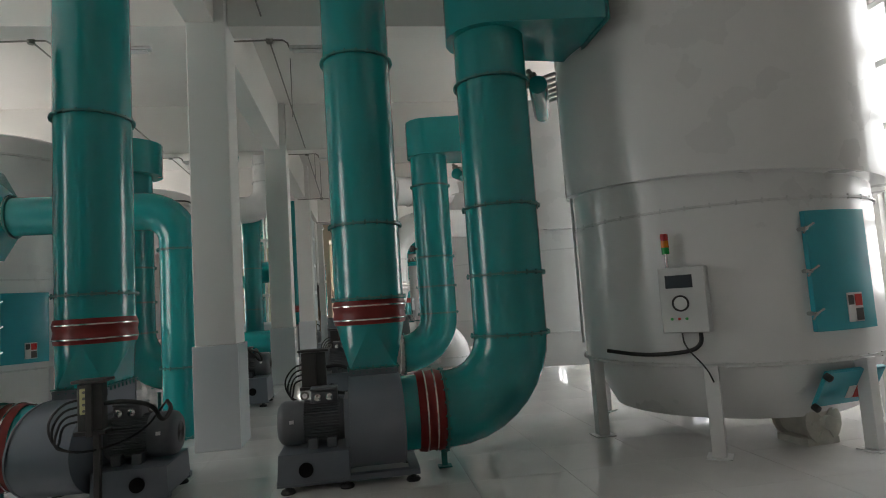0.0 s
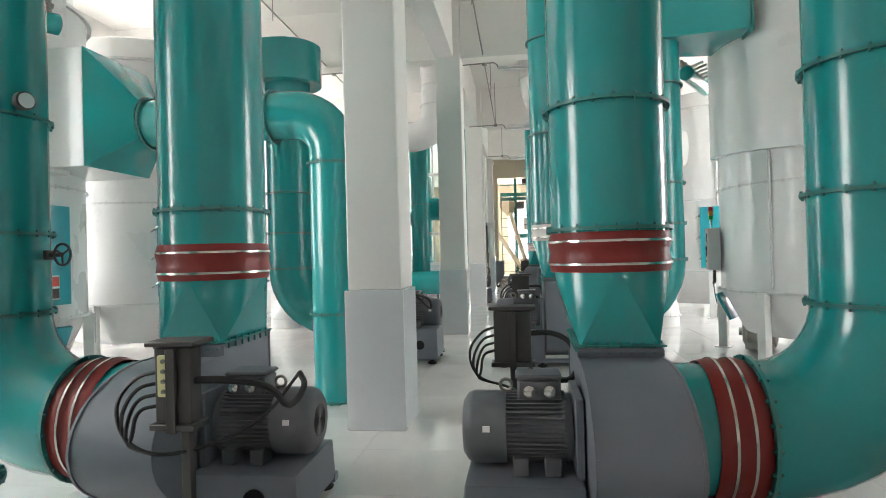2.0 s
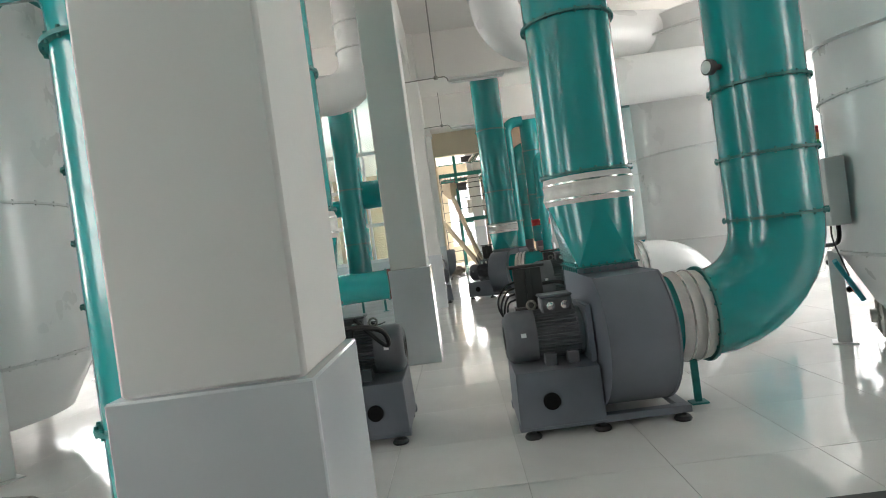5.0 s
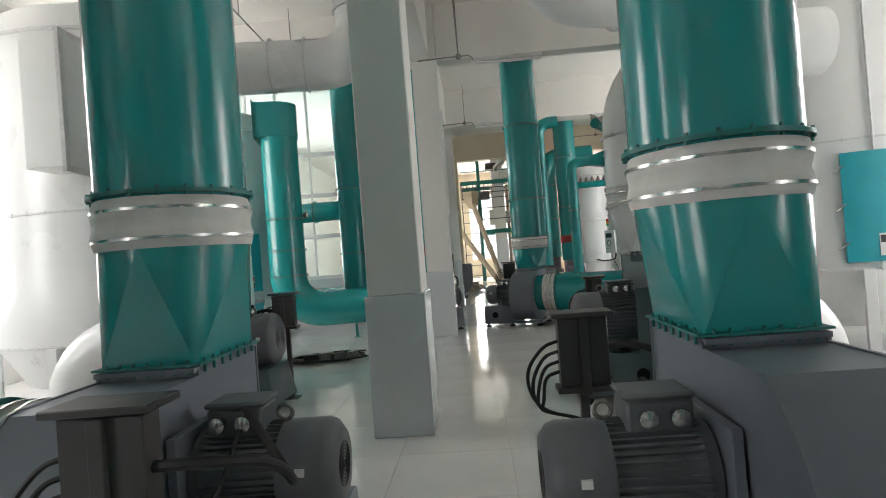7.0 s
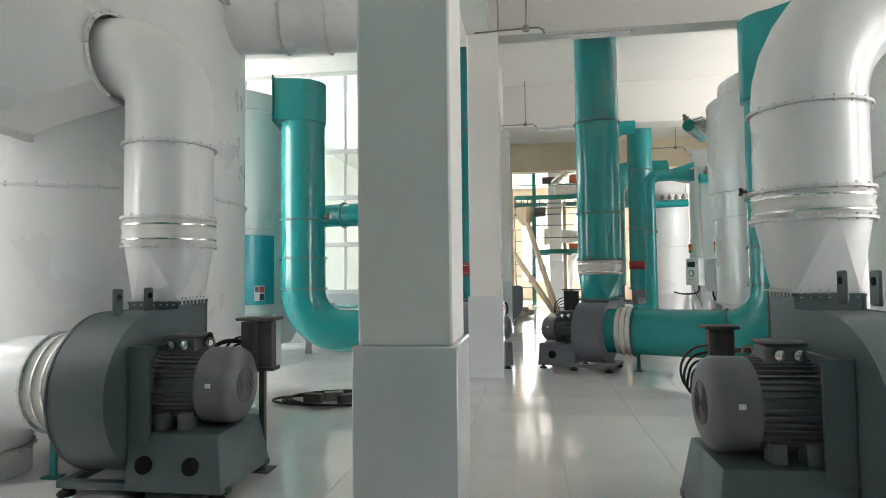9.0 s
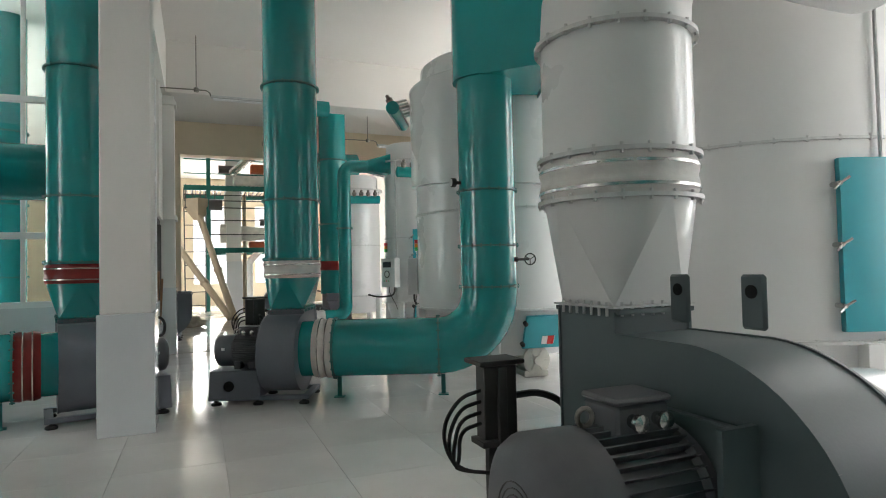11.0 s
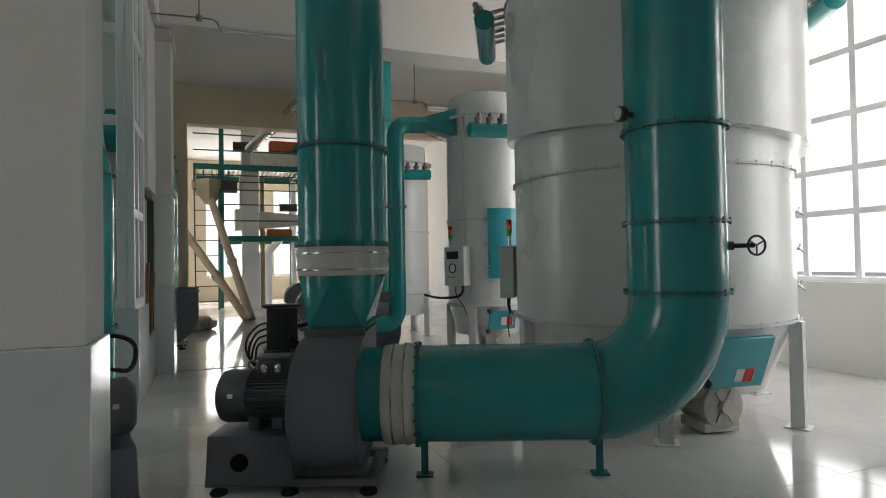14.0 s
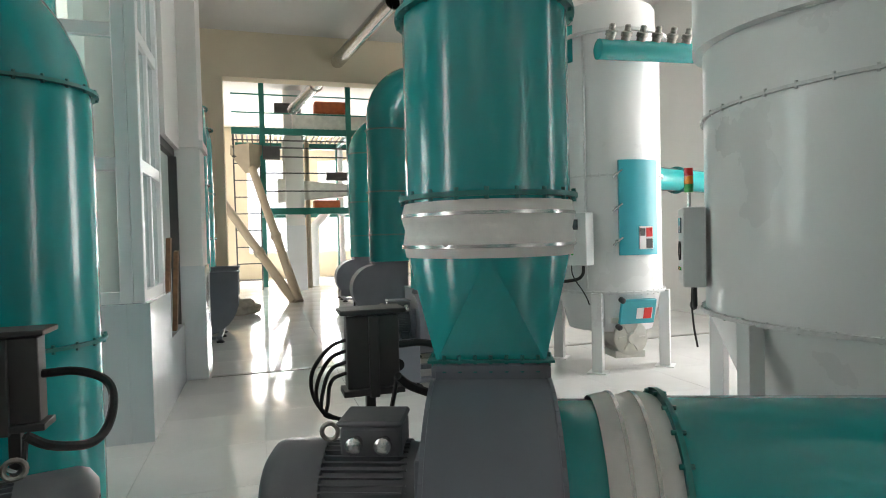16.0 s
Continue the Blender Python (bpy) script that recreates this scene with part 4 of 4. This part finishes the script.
o = run("vent_pipe", bend_path((-2.25, 7.86, 0.012), (-2.25, 7.86, 2.84), (-4.2, 7.86, 2.84), 0.40), 0.24, TEAL, TEAL_DARK, "glossy teal pipe bending from the floor to a filter",
        [((-2.25, 7.86, 2.33), (0, 0, 1)), ((-2.25, 7.86, 0.86), (0, 0, 1)), ((-2.86, 7.86, 2.84), (-1, 0, 0)), ((-4.18, 7.86, 2.84), (-1, 0, 0))])
bm = bmesh.new()
ra = [bm.verts.new((-4.2, 7.86 + 0.27 * math.cos(k * math.tau / 24), 2.85 + 0.27 * math.sin(k * math.tau / 24))) for k in range(24)]
rb = []
for k in range(24):
    a = k * math.tau / 24
    q = 1 / max(abs(math.cos(a)), abs(math.sin(a)))
    rb.append(bm.verts.new((-4.57, 7.86 + 0.5 * q * math.cos(a), 2.93 + 0.58 * q * math.sin(a))))
for k in range(24):
    bm.faces.new((ra[k], ra[(k + 1) % 24], rb[(k + 1) % 24], rb[k]))
part("funnel", bm, TEAL, o, "teal square funnel", smooth=20)
part("funnel_box", box((-5.4, 7.36, 2.35), (-4.575, 8.36, 3.51), 0.006), WHITE, o, "white sheet-metal neck")
part("base_ring", flange((-2.25, 7.86, 0.02), (0, 0, 1), 0.24), TEAL_DARK, o)

# dome-topped ducts beside the glazed room and in the far bay
def dome_duct(x, y, r, z0, zt, side, fl, label):
    return run("dome_duct", bend_path((x, y, z0), (x, y, zt - r), (x + side * 1.6, y, zt - r), 0.62), r, TEAL, TEAL_DARK, label, [((x, y, z), (0, 0, 1)) for z in fl])


DL = "glossy teal duct with a domed bend at its top"
dome_duct(-2.02, 20.7, 0.36, 0.02, 3.2, -1, (0.98, 2.33), DL)
for x, y in ((-2.75, 23.1), (-3.9, 23.5)):
    run("teal_riser", [(x, y, 0.02), (x, y, SLAB)], 0.27, TEAL, TEAL_DARK, "glossy teal riser duct behind the glazing", [((x, y, z), (0, 0, 1)) for z in (1.5, 2.7, 3.9)])
run("teal_riser", [(-3.4, 19.6, 0.3), (-3.4, 19.6, SLAB)], 0.28, TEAL, TEAL_DARK, "glossy teal riser duct by the glazed room", [((-3.4, 19.6, 1.6), (0, 0, 1)), ((-3.4, 19.6, 2.9), (0, 0, 1))])
for x, y, zt, sd in ((1.55, 28.0, 4.75, 1), (1.65, 31.2, 4.45, 1), (-1.9, 26.6, 4.3, -1), (-1.95, 28.4, 4.2, -1)):
    dome_duct(x, y, 0.38, 1.05, zt, sd, (1.55, 2.35, 3.5), DL)
    blower(x - (0.27 if sd > 0 else -0.2), y, -90, 1, 0.58, 1.03, R=0.5, ow=0.6)
run("teal_riser", [(1.75, 24.6, 1.0), (1.75, 24.6, SLAB)], 0.29, TEAL, TEAL_DARK, "glossy teal riser duct with a red sleeve", [((1.75, 24.6, 2.5), (0, 0, 1)), ((1.75, 24.6, 3.9), (0, 0, 1))])
o = [ob for ob in bpy.data.objects if ob.name.startswith("teal_riser")][-1]
part("sleeve", sleeve(0.30, (1.75, 24.6, 1.5), (0, 0, 1), 0.2, 31), RED, o, "red fabric sleeve")
blower(1.75, 24.35, 0, 1, 0.5, 1.0, R=0.42, ow=0.5)
# slim pipe to the slim filter
o = run("slim_pipe", bend_path((1.62, 22.95, 0.9), (1.62, 22.95, 3.5), (2.1, 22.95, 3.52), 0.2), 0.125, TEAL, TEAL_DARK, "slim teal pipe rising to a filter hood", [((1.62, 22.95, 2.3), (0, 0, 1))])
part("foot_bend", tube(bend_path((1.62, 22.95, 0.9), (1.62, 22.95, 0.62), (1.2, 22.95, 0.62), 0.2), 0.125, 32), TEAL, o)
part("sleeve", sleeve(0.13, (0.98, 22.95, 0.62), (1, 0, 0), 0.23, 33), CLOTH, o, "white fabric sleeve")
bm = bmesh.new()
ra = [bm.verts.new((2.08, 22.95 + 0.13 * math.cos(k * math.tau / 16), 3.52 + 0.13 * math.sin(k * math.tau / 16))) for k in range(16)]
rb = []
for k in range(16):
    a = k * math.tau / 16
    q = 1 / max(abs(math.cos(a)), abs(math.sin(a)))
    rb.append(bm.verts.new((2.5, 22.95 + 0.22 * q * math.cos(a), 3.55 + 0.2 * q * math.sin(a))))
for k in range(16):
    bm.faces.new((ra[k], ra[(k + 1) % 16], rb[(k + 1) % 16], rb[k]))
part("funnel", bm, TEAL, o, smooth=20)
blower(0.85, 22.95, 0, 1, 0.62, 0.95, R=0.32, w=0.3, ow=0.34, rm=0.13, lm=0.36, base=0.42)
run("small_riser", [(0.85, 23.0, 0.95), (0.85, 23.0, 4.3)] + arc((1.15, 23.0, 4.3), 0.3, (-1, 0, 0), (0, 0, 1), 0, 90, 8) + [(1.35, 23.0, 4.6)], 0.15, TEAL, TEAL_DARK, "slim teal riser with a white sleeve", [((0.85, 23.0, 1.7), (0, 0, 1))])
run("cross_pipe", [(3.9, 23.6, 2.2), (6.5, 24.6, 2.2)], 0.16, TEAL, TEAL_DARK, "horizontal teal pipe towards the windows", [((4.8, 23.95, 2.2), (2.6, 1, 0))])
run("cross_pipe", [(-3.6, 19.7, 2.5), (-5.2, 19.9, 2.5)], 0.2, TEAL, TEAL_DARK, "horizontal teal pipe between filters", [((-4.2, 19.775, 2.5), (1, -0.125, 0))])
run("cross_pipe", [(-3.7, 20.9, 0.62), (-7.9, 20.9, 0.62)], 0.26, TEAL, TEAL_DARK, "low horizontal teal pipe before the glazed wall", [((-4.8, 20.9, 0.62), (1, 0, 0))])
run("floor_hose_stub", bend_path((-3.4, 8.6, 0.0), (-3.4, 8.6, 0.32), (-3.7, 8.7, 0.3), 0.08), 0.022, BOLT, BOLT, "thin grey conduit bending out of the floor", cat="conduit", seg=10)
run("near_riser", [(-2.67, 4.05, 0.1), (-2.67, 4.05, SLAB)], 0.28, TEAL, TEAL_DARK, "glossy teal riser duct beside the blower", [((-2.67, 4.05, 0.6), (0, 0, 1)), ((-2.67, 4.05, 2.42), (0, 0, 1))])
part("base_plate", lathe([(0.32, 0), (0.32, 0.1), (0.28, 0.1)], 32, None, Matrix.Translation((-2.67, 4.05, 0))), TEAL_DARK, [ob for ob in bpy.data.objects if ob.name.startswith("near_riser")][-1])

# white square funnel where the left white duct enters its filter
o = thing("inlet_funnel", pose(-4.46, 14.13, 3.25), "white square funnel on the filter side", "funnel")
bm = bmesh.new()
ra = [bm.verts.new((0.12, 0.345 * math.cos(k * math.tau / 32), 0.345 * math.sin(k * math.tau / 32))) for k in range(32)]
rb = []
for k in range(32):
    a = k * math.tau / 32
    q = 1 / max(abs(math.cos(a)), abs(math.sin(a)))
    rb.append(bm.verts.new((-0.42, 0.62 * q * math.cos(a) - 0.15, 0.66 * q * math.sin(a))))
for k in range(32):
    bm.faces.new((ra[k], ra[(k + 1) % 32], rb[(k + 1) % 32], rb[k]))
part("funnel", bm, WHITE, o, smooth=20)
part("funnel_flange", box((-0.47, -0.83, -0.72), (-0.42, 0.53, 0.72), 0.004), WHITE_TRIM, o)
part("funnel_box", box((-0.9, -0.76, -0.65), (-0.471, 0.46, 0.65), 0.004), WHITE, o)
part("ring", flange((0.12, 0, 0), (1, 0, 0), 0.345), WHITE_TRIM, o)

# ---- junction box stands ----
JB = "dark grey junction box on a post with black cables"
box_stand(-0.50, 6.15, 1.06, JB, (0.1, -0.75, -0.28))
box_stand(-1.96, 4.72, 1.06, JB, (0.3, 0.6, -0.28), 0.085)
box_stand(-0.45, 10.75, 1.10, JB, (0.1, -0.75, -0.2))
box_stand(-1.96, 9.35, 1.10, JB, (0.1, 0.6, -0.2))
box_stand(0.30, 14.3, 1.07, JB, (0.4, -0.6, -0.1), 0.085)
box_stand(-3.05, 14.05, 1.15, JB, (-0.25, -0.3, -0.1))
box_stand(-0.32, 19.77, 1.18, JB, (0.0, -0.6, -0.2))
box_stand(-1.75, 19.76, 1.18, JB, (0.2, -0.5, -0.3))
o = thing("terminal_strip", pose(-1.99, 4.628, 0.91), "yellow terminal block screwed on the junction box", "terminal block")
part("block", box((-0.03, -0.04, -0.09), (0.03, -0.018, 0.09), 0.003), YELLOW, o)
for k in range(4):
    part("screw", lathe([(0.01, 0), (0.01, 0.008), (0.001, 0.009)], 8, None, along((0, -0.04, -0.066 + 0.044 * k), (0, -1, 0))), BOLT, o)


# ---- ceiling lamps ----
def tube_lamp(x, y, z, label="white twin-tube lamp hung below the ceiling"):
    ob = thing("ceiling_light", pose(x, y, 0), label, "lamp", "tube lamps")
    part("housing", box((0, -0.05, z), (1.15, 0.05, z + 0.045), 0.006), WHITE_TRIM, ob)
    for s in (-1, 1):
        part("tube", tube([(0.04, s * 0.028, z - 0.02), (1.11, s * 0.028, z - 0.02)], 0.014, 12), TUBE, ob)
    part("conduit", tube([(-0.25, 0, z + 0.13), (-0.08, 0, z + 0.13), (-0.02, 0, z + 0.09), (0.0, 0, z + 0.03)], 0.012, 8), BOLT, ob)
    part("hanger", tube([(-0.25, 0, z + 0.1), (-0.25, 0, SLAB)], 0.009, 8), BOLT, ob)
    part("junction", lathe([(0.04, 0), (0.045, 0.02), (0.045, 0.06), (0.03, 0.08)], 14, None, Matrix.Translation((-0.25, 0, z + 0.09))), BOLT, ob)
    part("conduit", tube([(-0.25, 0, z + 0.13), (-0.95, 0.05, z + 0.13)], 0.012, 8), BOLT, ob)
    return ob


for y, z in ((7.6, 4.85), (12.98, 4.75), (17.68, 4.62), (23.3, 4.72)):
    tube_lamp(-0.75, y, z)
    if y < 20:
        tube_lamp(-3.6, y, z)
tube_lamp(3.2, 26.0, 4.6)
for x, zz in ((-1.0, 4.99), (-3.85, 4.99)):
    o = thing("ceiling_conduit", Matrix(), "thin grey lamp conduit hung below the ceiling", "conduit", "ceiling conduits")
    part("pipe", tube([(x, 2.2, zz), (x, 7.6, zz - 0.01), (x, 12.98, 4.88), (x, 17.68, 4.75)], 0.011, 8), BOLT, o)
    for y in (4.6, 10.2, 15.4):
        part("hanger", tube([(x, y, 4.8), (x, y, SLAB)], 0.007, 6), BOLT, o)

# ---- cables, sack ----
o = thing("cable_coil", pose(-3.4, 16.4, 0), "loose black cables and connectors lying on the floor", "cable")
rnd = random.Random(5)
for k in range(4):
    pts = [((0.5 + 0.1 * rnd.random()) * math.cos(a) * 1.1 + 0.08 * k, (0.28 + 0.05 * k) * math.sin(a), 0.014 + 0.012 * k) for a in [j * 0.7 + 0.3 * k for j in range(9)]]
    part("cable", wire(pts, 0.013, 6), BLACK, o)
for k in range(4):
    bm = box((-0.11, -0.05, 0.0), (0.11, 0.05, 0.1), 0.008)
    bmesh.ops.transform(bm, matrix=pose(-0.1 + 0.2 * k, 0.12 * (k % 2) - 0.05, 0.001, 0, 0, 25 * k), verts=bm.verts)
    part("connector", bm, (DARK, BOLT)[k % 2], o)
bm = bmesh.new()
bmesh.ops.create_icosphere(bm, subdivisions=4, radius=1)
for v in bm.verts:
    n = noise.noise(v.co * 2.2) * 0.22 + noise.noise(v.co * 6) * 0.07
    v.co = Vector((v.co.x * 0.42 * (1 + n), v.co.y * 0.28 * (1 + n), max(v.co.z, -0.55) * 0.2 * (1 + n) + 0.115))
o = thing("sack", pose(-1.25, 29.7, 0), "crumpled woven sack lying by the passage", "sack")
part("bag", bm, SACK, o)
o = thing("floor_strip", pose(0, 24.0, 0), "dark metal expansion strip across the floor", "strip")
part("strip", box((-1.35, -0.04, 0), (6.5, 0.04, 0.006)), BOLT, o)

# ---- far platform ----
PY = 34.0
o = thing("steel_platform", pose(0, PY, 0), "green steel platform frame with railings", "platform")
for x in (-0.65, 1.72):
    for yy in (0, 2.6):
        part("post", box((x - 0.07, yy - 0.07, 0 if yy else 2.2), (x + 0.07, yy + 0.07, SLAB if not yy else 4.6), 0.006), GREEN, o)
for z in (2.3, 4.5):
    for yy in (0, 2.6):
        part("deck_beam", box((-1.45 if z > 4 else -0.7, yy - 0.06, z - 0.1), (2.6, yy + 0.06, z + 0.08), 0.005), GREEN, o)
    for x in (-0.65, 0.5, 1.72, 2.6):
        part("cross_beam", box((x - 0.05, 0.06, z - 0.09), (x + 0.05, 2.54, z + 0.05), 0.005), GREEN, o)
for z in (2.85, 3.35, 3.8, 4.05, 4.25, 5.0, 5.5):
    part("rail", tube([(-1.45 if z > 3.7 else -0.7, 0.0, z), (2.6, 0.0, z)], 0.02, 10), GREEN if z > 4.4 else DARK, o)
for k in range(5):
    x = -1.4 + 0.24 * k
    part("baluster", tube([(x, 0, 3.75), (x, 0, 4.5)], 0.016, 8), DARK, o)
bm = bmesh.new()
for k in range(26):
    add_box(bm, (-1.4 + 0.15 * k, 0.07, 4.582), (-1.36 + 0.15 * k, 2.5, 4.61))
tagged(part("deck_grating", bm, DARK, o, "dark open deck grating", smooth=0), kind="stuff")
o = thing("ladder", pose(-1.1, 35.6, 0), "dark steel ladder up to the platform", "ladder")
for s in (-1, 1):
    part("stile", tube([(s * 0.35, 0, 0), (s * 0.38, 0, 4.7)], 0.022, 8), DARK, o)
for k in range(9):
    part("rung", tube([(-0.36, 0, 0.3 + 0.5 * k), (0.36, 0, 0.3 + 0.5 * k)], 0.016, 8), DARK, o)
for (a, b) in (((0.05, 31.4, 0.02), (-0.95, 34.0, 3.5)), ((-0.05, 31.45, 0.02), (-1.75, 34.2, 2.6))):
    o = thing("spout_chute", Matrix(), "beige sloping steel spout tube", "chute")
    part("tube", tube([a, b], 0.11, 20), BEIGE, o)
    part("collar", lathe([(0.13, -0.05), (0.14, -0.05), (0.14, 0.05), (0.13, 0.05)], 24, None, along(Vector(a).lerp(Vector(b), 0.45), Vector(b) - Vector(a))), BEIGE, o)
o = thing("chute_hopper", pose(-1.0, 34.1, 0), "beige hopper with a dark gear motor", "hopper")
part("hopper", lathe([(0.12, 3.35), (0.5, 3.85), (0.5, 4.1)], 4), BEIGE, o)
part("gear_motor", tube([(0.35, -0.1, 3.9), (0.8, -0.1, 3.9)], 0.2, 20), DARK, o)
column(34.75, -0.05, 0.5, 1.9)


def cream_machine(x, y, z, label):
    ob = thing("feed_machine", pose(x, y, z), label, "machine")
    part("hopper", box((-0.34, -0.25, 0.35), (0.2, 0.25, 1.5), 0.02), CREAM, ob)
    bm = box((-0.5, -0.3, -0.35), (1.6, 0.3, 0.35), 0.03)
    for v in bm.verts:
        if v.co.x > 0.5:
            v.co.z *= 0.5
    part("casing", bm, CREAM, ob)
    part("drive_motor", tube([(0.9, -0.2, 0.42), (1.6, -0.2, 0.42)], 0.13, 20), DARK, ob)
    part("vibrator_motor", box((0.5, -0.35, -0.62), (1.3, 0.1, -0.3), 0.04), ORANGE, ob, "orange vibrator motor")
    part("feed_pipe", tube([(-0.1, 0, 1.5), (-0.1, 0, 2.2)], 0.09, 16), GREEN, ob)
    return ob


cream_machine(0.25, 35.2, 2.95, "cream feeding machine on the lower platform deck")
m2 = thing("feed_machine", pose(1.1, 34.6, 5.0), "cream feeder with an orange motor on the upper deck", "machine")
part("casing", box((-0.9, -0.3, -0.38), (1.6, 0.3, 0.1), 0.04), CREAM, m2)
part("vibrator_motor", box((-0.3, -0.34, 0.11), (0.7, 0.1, 0.45), 0.04), ORANGE, m2, "orange vibrator motor")
part("drive_motor", tube([(-1.4, -0.1, 0.25), (-0.7, -0.1, 0.25)], 0.15, 20), DARK, m2)
run("conveyor_tube", [(0.15, 33.5, 5.0), (1.55, 27.2, 5.62)], 0.14, STEEL, STEEL, "shiny steel conveyor tube sloping under the ceiling", [((0.6, 31.5, 5.2), (1.4, -6.3, 0.62))], "conveyor")
run("drain_pipe", bend_path((0.85, 36.0, 0.02), (0.85, 36.0, 1.9), (1.5, 36.0, 2.6), 0.3), 0.13, PVC, PVC, "white plastic pipe bending upward", cat="pipe", seg=20)
run("drop_pipe", [(0.62, 35.2, 0.02), (0.62, 35.2, 4.4)], 0.07, BEIGE, BEIGE, "thin beige drop pipe", cat="pipe", seg=16)
for x in (1.75, 2.1):
    run("drop_pipe", [(x, 36.2, 0.02), (x, 36.2, 4.4)], 0.09, PVC, PVC, "white drop pipe behind the platform", cat="pipe", seg=16)
# cable on filter tops and a wall of conduit
for pts in (((-4.2, 14.4, 4.22), (-4.0, 14.9, 4.3), (-4.02, 15.5, 4.22), (-4.3, 16.2, 4.22)), ((2.5, 15.0, 4.3), (2.35, 15.4, 4.35), (2.3, 16.0, 4.28)), ((2.35, 5.3, 4.36), (2.55, 4.8, 4.4), (3.2, 4.3, 4.36))):
    o = thing("roof_cable", Matrix(), "black cable lying along the filter top", "cable")
    part("cable", wire(pts, 0.02, 8), BLACK, o)

# ---- floor tiles ----
TS = 0.8
me_t = None
far = bmesh.new()
n_near = 0
floor_ob = bpy.data.objects["floor"]
for i in range(-10, 9):
    for j in range(-4, 52):
        x, y = i * TS, j * TS
        a, b = (max(x, XL + 0.001), y), (min(x + TS, XR - 0.001), min(y + TS, Y1 - 0.001))
        if b[0] - a[0] < 0.05 or b[1] - a[1] < 0.05:
            continue
        if -4 <= i <= 3 and 3 <= j <= 38 and n_near < 300:
            if me_t is None:
                me_t = link_mesh("floor_tile", box((0.0012, 0.0012, -0.009), (TS - 0.0012, TS - 0.0012, 0.0), 0.0008), FLOOR, 0)
            t = new("floor_tile", me_t)
            t.location = (x, y, random.uniform(-0.0003, 0.0))
            t.rotation_euler = (random.gauss(0, 0.0002), random.gauss(0, 0.0002), 0)
            t.parent = floor_ob
            n_near += 1
        else:
            add_box(far, (a[0] + 0.0012, a[1] + 0.0012, -0.009), (b[0] - 0.0012, b[1] - 0.0012, 0.0))
tagged(part("floor_tile_rest", far, FLOOR, floor_ob, smooth=0), kind="stuff")
